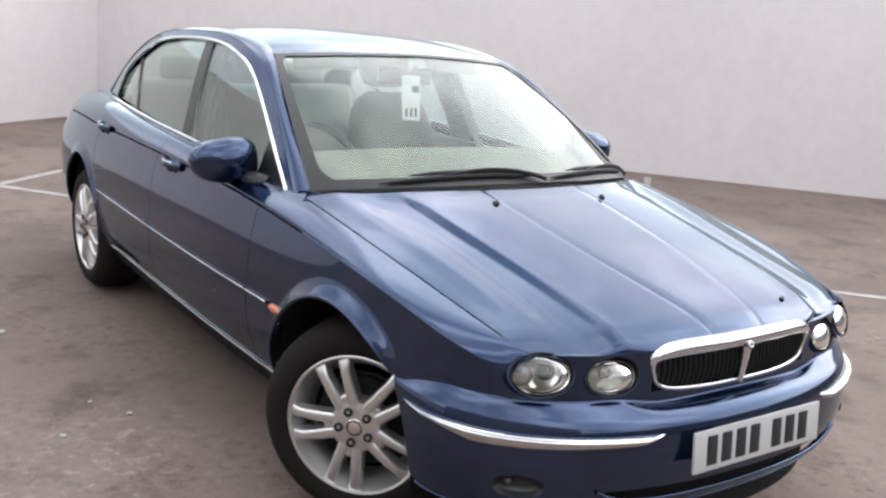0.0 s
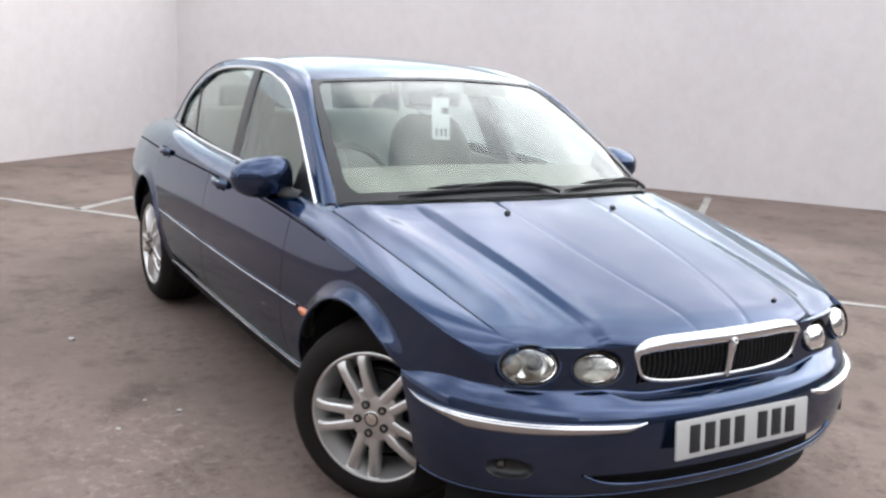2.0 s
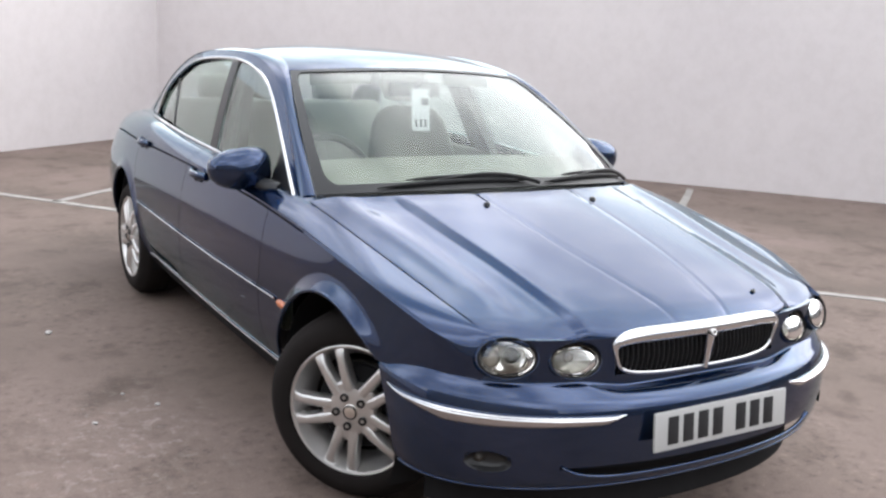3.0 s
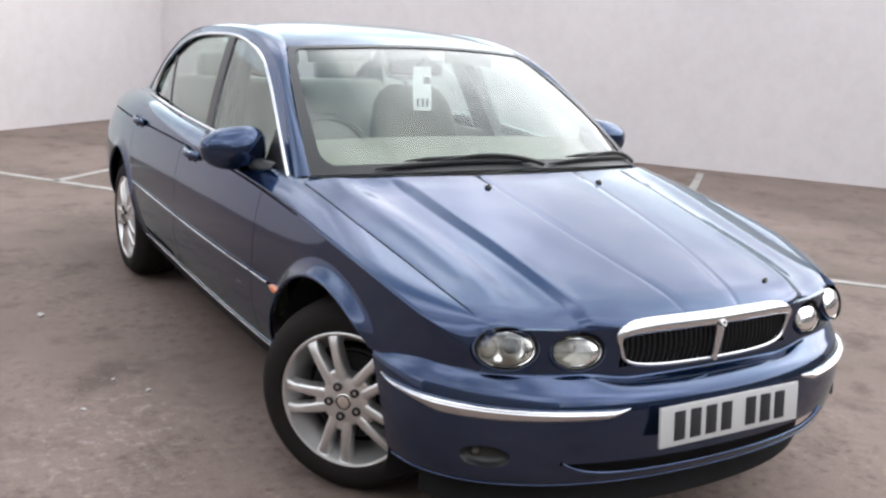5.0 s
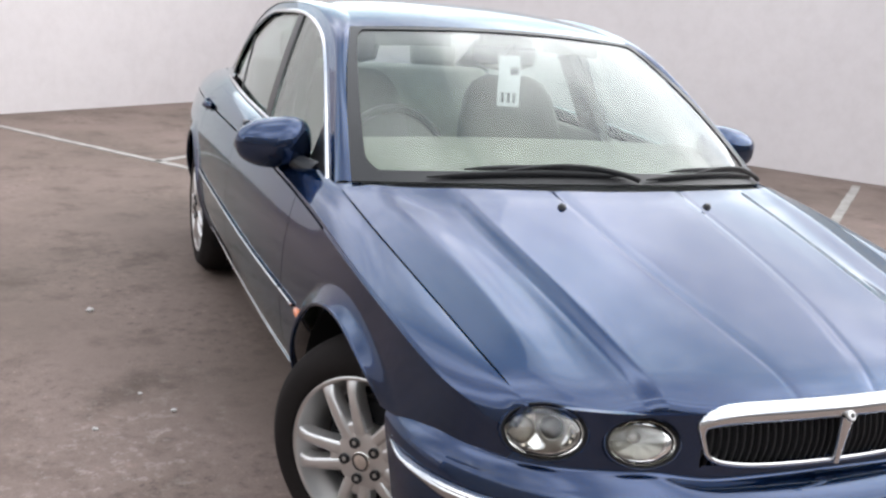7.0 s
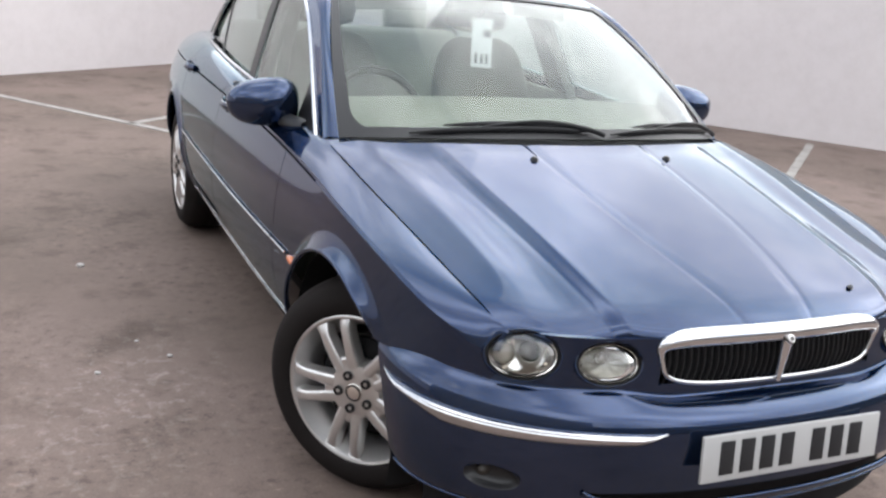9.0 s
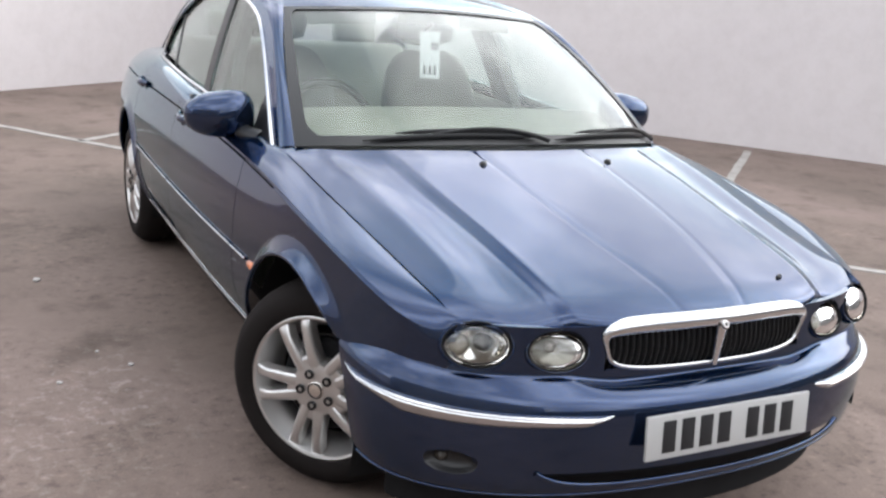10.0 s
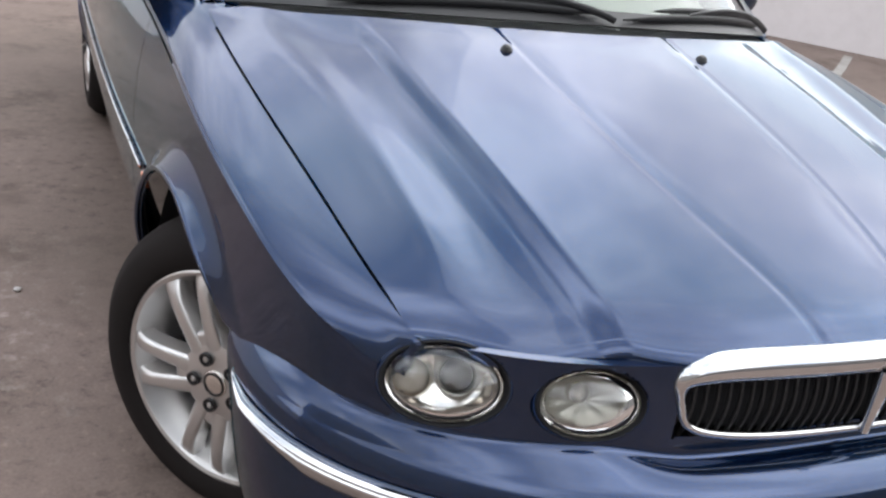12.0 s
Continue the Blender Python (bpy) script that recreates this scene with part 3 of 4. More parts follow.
def bonnet_z(x, y):
    x = np.abs(x)
    ex, ez, cz = edge_x(y), edge_z(y), centre_z(y)
    t = np.clip(x / ex, 0, 1.05)
    z = cz - (cz - ez) * t ** 2.3
    z = z - 0.0115 * smooth((x - ridge_x(y) + 0.004) / 0.048) * smooth((1 - t) / 0.30) * smooth((0.24 + 0.44 * x * x - y) / 0.16)
    z = z + 0.0014 * smooth((fold_x(y) - x) / 0.040) - 0.0012 * np.exp(-((x - fold_x(y)) / 0.0085) ** 2)
    near = smooth((0.1 - y) / 0.6)
    z = z + 0.005 * near * np.exp(-((x - ridge_x(y) - 0.034) / 0.048) ** 2)
    z = z + 0.007 * np.exp(-((x - swell_x(y)) / 0.048) ** 2) * smooth((y + 0.62) / 0.30)
    z = z + 0.0026 * np.clip((y - rear_y(x)) / 0.065 + 1, 0, 1.2) ** 2
    lead = np.clip((y - nose_y(np.clip(x, 0, 0.68))) / 0.07, 0, 1)
    return z - 0.010 * (1 - lead) ** 2


def bonnet_grid(nx=321, ny=90):
    t = np.linspace(-1, 1, nx) * 0.9930
    rows = []
    for q in np.linspace(0, 1, ny):
        x = t * 0.7
        for _ in range(14):
            ax = np.clip(np.abs(x), 0, 0.76)
            y = nose_y(np.clip(ax, 0, 0.68)) + (rear_y(ax) - nose_y(np.clip(ax, 0, 0.68))) * q
            x = t * edge_x(y)
        rows.append(np.stack([x, y, bonnet_z(x, y)], -1))
    edge, r = rows[0], 0.020
    roll = [edge + np.array([0, -r * math.sin(a), -r * (1 - math.cos(a)) - 0.004 * a]) for a in np.linspace(radians(88), radians(8), 9)]
    return np.array(roll + rows)


bonnet = sheet("bonnet", [bonnet_grid()], PAINT, car, 0.016, middle=(0, None, -3.0), label="ridged blue bonnet")
for side in (-1, 1):
    x, y = 0.232 * side, 0.13
    z = float(bonnet_z(np.array(x), np.array(y)))
    lathe("washer_nozzle", [(0.0, 0.012), (0.007, 0.010), (0.012, 0.003), (0.013, -0.004)], BLACK, bonnet, "black washer nozzle", 16, pose(x, y, z, 12, 0, 0))
# stand-in for a small dark emblem-like mark with a thin line beside it
bit = lathe("bonnet_mark", [(0.0, 0.006), (0.4, 0.0075), (0.8, 0.004), (1.0, 0.0)], BLACK, None, "", 14, pose(0.300, -0.600, float(bonnet_z(np.array(0.300), np.array(-0.600))) + 0.001, 16, 10, 35), (0.016, 0.008))
tube("mark_line", [(0.010, 0.0, 0.003), (0.030, 0.002, 0.002), (0.060, -0.003, 0.0025)], 0.0012, BLACK, bit, "thin dark line", sides=6)
tagged(bit, "small dark mascot-like mark added on the blue bonnet", "leaf")
# dark tray under the bonnet and in the gaps
under = np.array([[(side_x * float(edge_x(y)) * 1.02, y, float(edge_z(y)) - 0.045 + 0.02 * (1 - side_x ** 2)) for side_x in np.linspace(-1, 1, 9)] for y in np.linspace(-0.52, 0.7, 16)])
sheet("engine_tray", [under], DARK, car, 0)

# ---- front bumper and lamp panel ----
LEVELS = (0.0, 0.10, 0.18, 0.20, 0.225, 0.27, 0.34, 0.5, 0.7, 0.86, 1.0)
lev = cubic(LEVELS)
L_Z = np.array((0.722, 0.645, 0.611, 0.602, 0.594, 0.576, 0.554, 0.475, 0.394, 0.332, 0.302))
L_Y = np.array((-0.696, -0.698, -0.7005, -0.703, -0.715, -0.744, -0.775, -0.790, -0.782, -0.768, -0.748))
L_A = np.array((0.752, 0.754, 0.777, 0.786, 0.796, 0.812, 0.822, 0.822, 0.815, 0.804, 0.792))
L_N = np.array((2.9, 2.9, 2.80, 2.75, 2.66, 2.5, 2.36, 2.32, 2.30, 2.28, 2.25))
ANG = np.linspace(-np.pi / 2, np.pi / 2, 721)
POW = 2.0 / 2.15


def bumper_point(f, v):
    """f from -1 (right wheel arch) through 0 (middle) to 1; v from the lamps (0) down to the lower lip (1)."""
    f, v = np.broadcast_arrays(np.asarray(f, float), np.asarray(v, float))
    shape = f.shape
    f, v = f.ravel(), v.ravel()
    m = lev(v)
    z, yf, a, power = m @ L_Z, m @ L_Y, m @ L_A, 2 / (m @ L_N)
    ref_x, ref_y = 0.80 * np.sign(ANG) * np.abs(np.sin(ANG)) ** POW, -0.45 * np.abs(np.cos(ANG)) ** POW
    length = np.concatenate([[0], np.cumsum(np.hypot(np.diff(ref_x), np.diff(ref_y)))])
    th = np.interp((f + 1) / 2, length / length[-1], ANG)
    yc = ARCH_Y - np.sqrt(np.clip(ARCH_R ** 2 - (z - ARCH_Z) ** 2, 0.08, 1)) - 0.002
    x = a * np.sign(th) * np.abs(np.sin(th)) ** power
    y = yc - (yc - yf) * np.abs(np.cos(th)) ** power
    z = z - 0.018 * smooth((0.43 - np.abs(x)) / 0.16) * np.exp(-((v - 0.205) / 0.045) ** 2)
    return np.stack([x, y, z], -1).reshape(shape + (3,))


fs, vs = np.linspace(-1, 1, 421), np.linspace(0, 1, 170)
LAMPS = ((0.617, -0.596, 0.673, 0.078, 0.051, 22, 22), (0.434, -0.657, 0.661, 0.071, 0.045, 12, 22))
LAMP_AXES = [(facing(s * x, y, z, s * turn, tilt).inverted(), w, h) for s in (-1, 1) for x, y, z, w, h, turn, tilt in LAMPS]


def in_lamp(p):
    for m, w, h in LAMP_AXES:
        q = m @ Vector(p)
        if (q.x / w) ** 2 + (q.y / h) ** 2 < 1.20 and abs(q.z) < 0.12:
            return True
    return abs(p[0]) < 0.312 and 0.612 < p[2] < 0.70


def f_of_x(x, v):
    lo, hi = 0.0, 1.0
    for _ in range(40):
        mid = (lo + hi) / 2
        if bumper_point(mid, v)[0] < x:
            lo = mid
        else:
            hi = mid
    return (lo + hi) / 2


def bumper_out(f, v, d):
    e = 1e-3
    p = bumper_point(f, v)
    n = np.cross(bumper_point(f + e, v) - p, bumper_point(f, v + e) - p)
    n /= np.linalg.norm(n)
    if n[1] > 0 and abs(n[1]) > 0.2 or n[0] * p[0] < 0 and abs(n[0]) > 0.5:
        n = -n
    return p + n * d


def fog_place(side):
    f = f_of_x(0.672, 0.70) * side
    c, d = bumper_out(f, 0.70, 0.0), bumper_out(f, 0.70, 0.01)
    return facing(*c, math.degrees(math.atan2(d[0] - c[0], c[1] - d[1])), 0)


FOG, FOG_OVAL = [fog_place(s) for s in (-1, 1)], (0.060, 0.029)
FOG_BACK = [m.inverted() for m in FOG]
LIP_F = f_of_x(0.49, 0.80)


def in_opening(p, f, v):
    """Whether the bumper is cut away here: lamps, grille, fog lamps, lower intake."""
    if v > 0.5:
        for m in FOG_BACK:
            q = m @ Vector(p)
            if (q.x / FOG_OVAL[0]) ** 2 + (q.y / FOG_OVAL[1]) ** 2 < 1 and abs(q.z) < 0.05:
                return True
    return abs(f) < LIP_F and 0.735 < v < 0.835 - 0.10 * abs(f / LIP_F) ** 8 or v < 0.2 and in_lamp(p)


bumper = sheet("front_bumper", [bumper_point(fs[:, None], vs[None, :])], PAINT, car, middle=(0, 0.3, 0.5), label="blue front bumper", hole=in_opening, spots=(fs, vs))


for side in (-1, 1):
    fa, fb = f_of_x(0.325, 0.41), 0.972
    # section of the strip from its upper to its lower edge: place across, height
    SHAPE = ((0.0, 0.003), (0.05, 0.011), (0.12, 0.0165), (0.20, 0.0190), (0.25, 0.0188), (0.28, 0.0140), (0.32, 0.0185), (0.42, 0.0190), (0.60, 0.0150), (0.78, 0.0100), (0.92, 0.0050), (1.0, 0.001))
    g = []
    for u in np.linspace(0, 1, 70):
        wide = (0.052 + 0.034 * u) * min(1.0, max(u, 0.0) / 0.10 + 0.08) ** 0.7 * max(0.04, min(1.0, ((1 - u) / 0.26)) ** 0.75)
        high = min(1.0, 0.10 + u / 0.06, 0.12 + (1 - u) / 0.10)
        g.append([bumper_out((fa + (fb - fa) * u) * side, 0.398 - 0.012 * u + w * wide, d * high) for w, d in SHAPE])
    sheet("bumper_strip", [np.array(g)], CHROME, bumper, 0.012, "curved chrome bumper strip", middle=(0, 0.3, 0.5))

# ---- grille ----
def grille_point(f, r):
    """Outline of the grille opening; f in turns, r the scale: a wide rounded box that follows the nose."""
    a = 2 * np.pi * f
    c, s = np.cos(a), np.sin(a)
    e = np.where(s > 0, 7.0, 3.6)
    k = (np.abs(c) ** e + np.abs(s) ** e) ** (-1 / e)
    u, w = c * k, s * k
    x = (0.322 + r) * u * (1 - 0.11 * (1 - w) / 2)
    z = 0.654 + (0.046 + r) * w + 0.006 * (1 - u * u)
    y = -0.716 + 0.30 * x * x - (z - 0.70) * 0.04
    return np.stack([x, y, z], -1)


loop = grille_point(np.linspace(0, 1, 97), 0.004)
heart = np.array([0.0, -0.722, 0.657])
rows = []
for k in np.linspace(0.02, 1, 14):
    row = heart + (loop - heart) * k
    row[:, 1] = -0.716 + 0.30 * row[:, 0] ** 2 - (row[:, 2] - 0.70) * 0.04 + 0.024
    rows.append(row)
grille = sheet("grille", [np.array(rows)], DARK, car, 0.012, "dark grille with chrome surround", middle=(0, 0.3, 0.65))
turns = np.linspace(0, 1, 160, endpoint=False)
ring = grille_point(turns, 0.004)
heavy = 0.0060 + 0.0170 * smooth((np.sin(2 * np.pi * turns) - 0.35) / 0.5)
lift = np.zeros_like(ring)
lift[:, 2] = (heavy - 0.0060) * 0.9
lift[:, 1] = (heavy - 0.0060) * 0.5
tube("grille_surround", ring + lift, heavy, CHROME, grille, "chrome surround, thick along the top", sides=14, closed=True, up=(0, 1, 0.2))
for k in range(-18, 19):
    if abs(k) < 1:
        continue
    x = k * 0.0172
    pts = [(x, -0.716 + 0.30 * x * x - (z - 0.70) * 0.04 + 0.014 - 0.010 * math.sin(math.pi * (z - 0.605) / 0.10), z) for z in np.linspace(0.607, 0.705, 9)]
    tube("grille_bar", pts, 0.0036, BLACK, grille, sides=8, up=(0, 1, 0), flat=0.8)
vs_ = np.linspace(0, 1, 12)
tube("grille_divider", [(0.0, -0.722 - (z - 0.70) * 0.04, z) for z in 0.606 + vs_ * 0.105], 0.0085 + 0.0075 * vs_ ** 1.5, CHROME, grille, "chrome middle bar", sides=12, up=(0, 1, 0), flat=1.0)

badge = lathe("grille_badge", [(0.0, 0.003), (0.008, 0.003), (0.0105, 0.001), (0.011, -0.006)], ALLOY, grille, "small round badge on the surround", 28, facing(0, -0.7365, 0.717, 0, 30))
lathe("badge_middle", [(0.0, 0.0042), (0.005, 0.0040), (0.006, 0.002)], DIM_GREY, badge, "dark middle", 20)


# ---- head lamps ----
def head_lamp(x, y, z, w, h, turn, tilt, bowls, label):
    m = facing(x, y, z, turn, tilt)
    pod = lathe("headlamp", [(1.12, -0.16), (1.14, -0.03), (1.14, 0.000), (1.11, 0.005), (1.08, 0.005), (1.06, -0.01)], PAINT, car, label, 64, m, (w, h))
    # ring coloured near black for the shaded paint round the lamp
    lathe("lamp_rim", [(1.09, -0.03), (1.085, 0.0065), (1.05, 0.0095), (1.01, 0.005), (0.985, -0.012)], DARK, pod, "dark ring, shade on the paint put into its colour", 64, oval=(w, h))
    lathe("lamp_rim_bright", [(0.995, -0.01), (0.990, 0.0015), (0.975, 0.0025), (0.962, -0.006)], SILVER, pod, "thin bright ring", 64, oval=(w, h))
    lathe("reflector", [(0.97, -0.003), (0.93, -0.012), (0.80, -0.020), (0.55, -0.027), (0.25, -0.030), (0.0, -0.031)], SILVER, pod, "silver reflector bowl", 48, oval=(w, h))
    for bx, by, br, dark in bowls:
        bowl = lathe("lamp_bowl", [(1.16, -0.034), (1.14, -0.012), (1.08, -0.009), (1.0, -0.010), (0.95, -0.018), (0.92, -0.030)], BEZEL if dark else BRIGHT_BEZEL, pod, "round bezel", 40, pose(bx, by, 0), (br, br))
        lathe("bulb", [(0.0, -0.004), (0.3, -0.0052), (0.6, -0.009), (0.82, -0.0145), (0.94, -0.022)], SMOKED if dark else FROSTED, bowl, "smoked projector lens" if dark else "pale projector lens", 32, None, (br, br))
    lens = lathe("lens", [(0.0, 0.020), (0.35, 0.0185), (0.65, 0.0135), (0.85, 0.0068), (0.965, -0.001), (0.965, -0.004), (0.85, 0.0038), (0.65, 0.0105), (0.35, 0.0155), (0.0, 0.017)], LENS, pod, "clear domed lens", 64, oval=(w, h))
    lens.visible_shadow = False
    return pod


def fluted(name, w, h, flutes, parent, label):
    """A ribbed disc behind the inner lens: a fan of shallow flutes."""
    rows = []
    for r in np.linspace(0.02, 0.93, 14):
        rows.append([(w * r * math.cos(a), h * r * math.sin(a), -0.016 - 0.010 * (1 - r * r) + 0.0010 * r * math.cos(flutes * a)) for a in np.linspace(0, 2 * math.pi, flutes * 8 + 1)])
    return sheet(name, [np.array(rows)], BEZEL, parent, 0, label, middle=(0, None, -5))


for side in (-1, 1):
    x, y, z, w, h, turn, tilt = LAMPS[0]
    head_lamp(x * side, y, z, w, h, turn * side, tilt, ((0.043 * side, 0.001, 0.0255, False), (-0.016 * side, 0.009, 0.0235, True)), "large oval outer headlamp")
    x, y, z, w, h, turn, tilt = LAMPS[1]
    pod = head_lamp(x * side, y, z, w, h, turn * side, tilt, ((0.012 * side, 0.012, 0.013, False),), "smaller oval inner headlamp")
    fluted("reflector_flutes", w, h, 9, pod, "fluted reflector")

# ---- number plate ----
plate = part("number_plate", box_bm((-0.26, -0.004, -0.0555), (0.26, 0.004, 0.0555), 0.003), PLATE, car, "white number plate", pose(0, -0.806, 0.478, -6, 0, 0))
x = -0.215
for k, gap in enumerate((0, 0, 0, 0, 0.035, 0, 0)):
    x += gap
    part("plate_bar", box_bm((x + 0.003, -0.0065, -0.0395), (x + 0.041, -0.0035, 0.0395), 0.001), INK, plate, "dark bar")
    x += 0.057
part("plate_holder", box_bm((-0.16, 0.004, -0.050), (0.16, 0.022, 0.050), 0.004), BLACK, plate)

# lower intake and fog lamps, set into their openings
def bumper_patch(name, x0, x1, v0, v1, d, mat, label, n=40):
    fa, fb = (f_of_x(abs(x), (v0 + v1) / 2) * (1 if x > 0 else -1) for x in (x0, x1))
    g = np.array([[bumper_out(f, v, d) for v in np.linspace(v0, v1, 10)] for f in np.linspace(fa, fb, n)])
    return sheet(name, [g], mat, bumper, 0.006, label, middle=(0, 0.3, 0.5))


intake = bumper_patch("lower_intake", -0.52, 0.52, 0.70, 0.86, -0.035, DARK, "dark lower air intake")
for v in (0.757, 0.782, 0.808):
    tube("intake_bar", [bumper_out(f, v, -0.024) for f in np.linspace(-LIP_F, LIP_F, 40)], 0.0035, DARK, intake, sides=6)
tube("lower_lip", [bumper_out(f, 0.834 - 0.10 * abs(f / LIP_F) ** 8, 0.001) for f in np.linspace(-LIP_F, LIP_F, 70)], 0.0065, PAINT, bumper, sides=10)
tube("bumper_edge", [bumper_out(f, 0.975, 0.001) for f in np.linspace(-0.985, 0.985, 120)], 0.0034, PAINT, bumper, sides=10)
for side, m in zip((-1, 1), FOG):
    recess = lathe("fog_lamp_recess", [(1.08, 0.001), (1.0, -0.003), (0.9, -0.012), (0.7, -0.020), (0.35, -0.024), (0.0, -0.025)], BLACK, bumper, "black fog lamp recess", 40, m, FOG_OVAL)
    lathe("fog_lamp", [(0.0, 0.016), (0.5, 0.013), (0.9, 0.004), (1.0, -0.006), (1.0, -0.03)], SMOKED, recess, "small round fog lamp", 32, pose(0.026 * side, 0.002, -0.023), (0.017, 0.017))
low = np.array([[(p[0] * 0.95, p[1] + 0.05, z) for p in [bumper_point(f, 1.0)] for z in np.linspace(0.325, 0.20, 5)] for f in np.linspace(-0.88, 0.88, 60)])
sheet("valance", [low], DARK, car, 0, "black lower valance", middle=(0, 0.3, 0.5))

# ---- greenhouse ----
def glass_x(y, z):
    """Half-width of the side windows at y, z."""
    return edge_x(y) - 0.012 - 0.30 * (z - 0.945) - 0.18 * (z - 0.945) ** 2


DLO = curve((0.0, (0.585, 0.908)), (0.1, (0.73, 1.0)), (0.26, (1.02, 1.178)), (0.40, (1.29, 1.293)), (0.50, (1.55, 1.333)), (0.64, (1.93, 1.330)), (0.79, (2.36, 1.276)), (0.88, (2.59, 1.185)), (0.95, (2.715, 1.085)), (1.0, (2.735, 0.985)))
RAIL = curve((0.0, (0.545, 0.905)), (0.1, (0.69, 1.012)), (0.26, (0.965, 1.205)), (0.40, (1.25, 1.325)), (0.50, (1.53, 1.366)), (0.64, (1.95, 1.365)), (0.79, (2.40, 1.314)), (0.88, (2.655, 1.222)), (0.95, (2.84, 1.105)), (1.0, (2.96, 0.980)))


def on_side(yz, off=0.0):
    y, z = yz[..., 0], yz[..., 1]
    return np.stack([glass_x(y, z) + off, y, z], -1)


tau = np.linspace(0, 1, 90)
dlo, rail = DLO(tau), RAIL(tau)
# inner edge of the roof rail: windscreen side, roof edge, rear window side
inner = curve((0.0, (0.708, 0.503, 0.925)), (0.12, (0.674, 0.688, 1.055)), (0.26, (0.608, 0.969, 1.225)), (0.36, (0.552, 1.164, 1.318)), (0.42, (0.517, 1.300, 1.350)), (0.50, (0.498, 1.52, 1.374)), (0.64, (0.495, 1.93, 1.372)),
                (0.76, (0.505, 2.32, 1.322)), (0.84, (0.525, 2.56, 1.250)), (0.92, (0.560, 2.85, 1.120)), (1.0, (0.600, 3.12, 1.000)))
rail_in = inner(tau)


def blend_rows(a, b, bulge, n):
    rows = []
    for u in np.linspace(0, 1, n):
        p = a * (1 - u) + b * u
        lift = bulge * 4 * u * (1 - u)
        rows.append(p + np.stack([np.full(len(p), lift * 0.7), np.zeros(len(p)), np.full(len(p), lift * 0.7)], -1))
    return np.array(rows)


def pane(name, ya, yb, label, side, frame_top=0.006):
    """Window pane between slanted front and rear edges ya(z), yb(z), under the window arc."""
    arc_y, arc_z = dlo[:, 0], dlo[:, 1]
    rows = []
    for u in np.linspace(0, 1, 26):
        # follow the slanted column upward until it meets the arc
        lo, hi = 0.90, 1.36
        for _ in range(30):
            mid = (lo + hi) / 2
            y = ya(mid) + (yb(mid) - ya(mid)) * u
            inside = arc_y[0] < y < arc_y.max() and mid < np.interp(y, arc_y[:86], arc_z[:86])
            lo, hi = (mid, hi) if inside else (lo, mid)
        y0 = ya(0.93) + (yb(0.93) - ya(0.93)) * u
        z = np.linspace(float(edge_z(y0)) - 0.02, max(lo, float(edge_z(y0)) - 0.015), 14)
        y = ya(z) + (yb(z) - ya(z)) * u
        rows.append(np.stack([glass_x(y, z) - 0.012, y, z], -1))
    ob = solid(name, rows, TINTED, car, 0.004, label, side)
    ob.visible_shadow = False
    return ob


b_front = lambda z: 1.535 + 0.30 * (z - 0.94)
b_rear = lambda z: 1.625 + 0.30 * (z - 0.94)
q_bar = lambda z: 2.30 + 0.95 * (z - 0.96)
for side in (-1, 1):
    sheet("roof_rail", [blend_rows(on_side(rail, 0.0), rail_in, 0.010, 9)], PAINT, car, 0.012, side=side, middle=(0, None, 0.9))
    sheet("window_frame", [blend_rows(on_side(dlo, 0.002), on_side(rail * 0.985 + dlo * 0.015, -0.003), 0.0, 5)], PAINT, car, 0.014, side=side, middle=(0, None, 0.9))
    chrome = on_side(dlo, 0.004)
    chrome[:, 0] *= side
    tube("window_trim", chrome, 0.0075, CHROME, car, "chrome window surround", sides=8, up=(side, 0, 0.3))
    ys = np.linspace(0.88, 2.735, 40)
    tube("belt_trim", [(side * (float(edge_x(y)) - 0.004), y, float(edge_z(y)) + 0.006) for y in ys], 0.007, CHROME, car, "chrome belt strip", sides=8)
    pane("front_window", lambda z: 0.45 + 0.0 * z, b_front, "clear front side window", side)
    pane("rear_window", b_rear, q_bar, "clear rear side window", side)
    pane("quarter_window", lambda z: q_bar(z) + 0.02, lambda z: 2.76 + 0.0 * z, "small rear quarter window", side)
    zz = np.linspace(0.93, 1.325, 12)
    g = np.array([[(float(glass_x(y, z)) - 0.006, y, z) for y in np.linspace(b_front(z), b_rear(z), 4)] for z in zz])
    solid("door_pillar", g, BLACK, car, 0.03, "black pillar between the doors", side)
    g = np.array([[(float(glass_x(y, z)) - 0.048, y, z) for y in np.linspace(b_front(z) - 0.05, b_rear(z) + 0.07, 5)] for z in zz])
    solid("pillar_trim", g, SHELF, car, 0.02, "grey inner pillar trim", side)
    belt = np.array([(float(glass_x(1.60, z)) - 0.085 - 0.03 * (1.25 - z), b_front(z) - 0.02 - 0.25 * (1.25 - z), z) for z in np.linspace(0.62, 1.25, 10)]) * np.array((side, 1, 1))
    tube("seat_belt", belt, 0.022, SHELF, car, "grey seat belt", sides=8, flat=0.12, up=(1, 0, 0))
    zz = np.linspace(0.95, 1.19, 8)
    g = np.array([[(float(glass_x(y, z)) - 0.008, y, z) for y in (q_bar(z), q_bar(z) + 0.022)] for z in zz])
    solid("window_bar", g, BLACK, car, 0.02, "thin black window bar", side)

# windscreen
low_edge = curve((-1.0, (-0.700, 0.500, 0.925)), (-0.75, (-0.56, 0.395, 0.945)), (-0.4, (-0.30, 0.300, 0.962)), (0.0, (0.0, 0.268, 0.968)), (0.4, (0.30, 0.300, 0.962)), (0.75, (0.56, 0.395, 0.945)), (1.0, (0.700, 0.500, 0.925)))
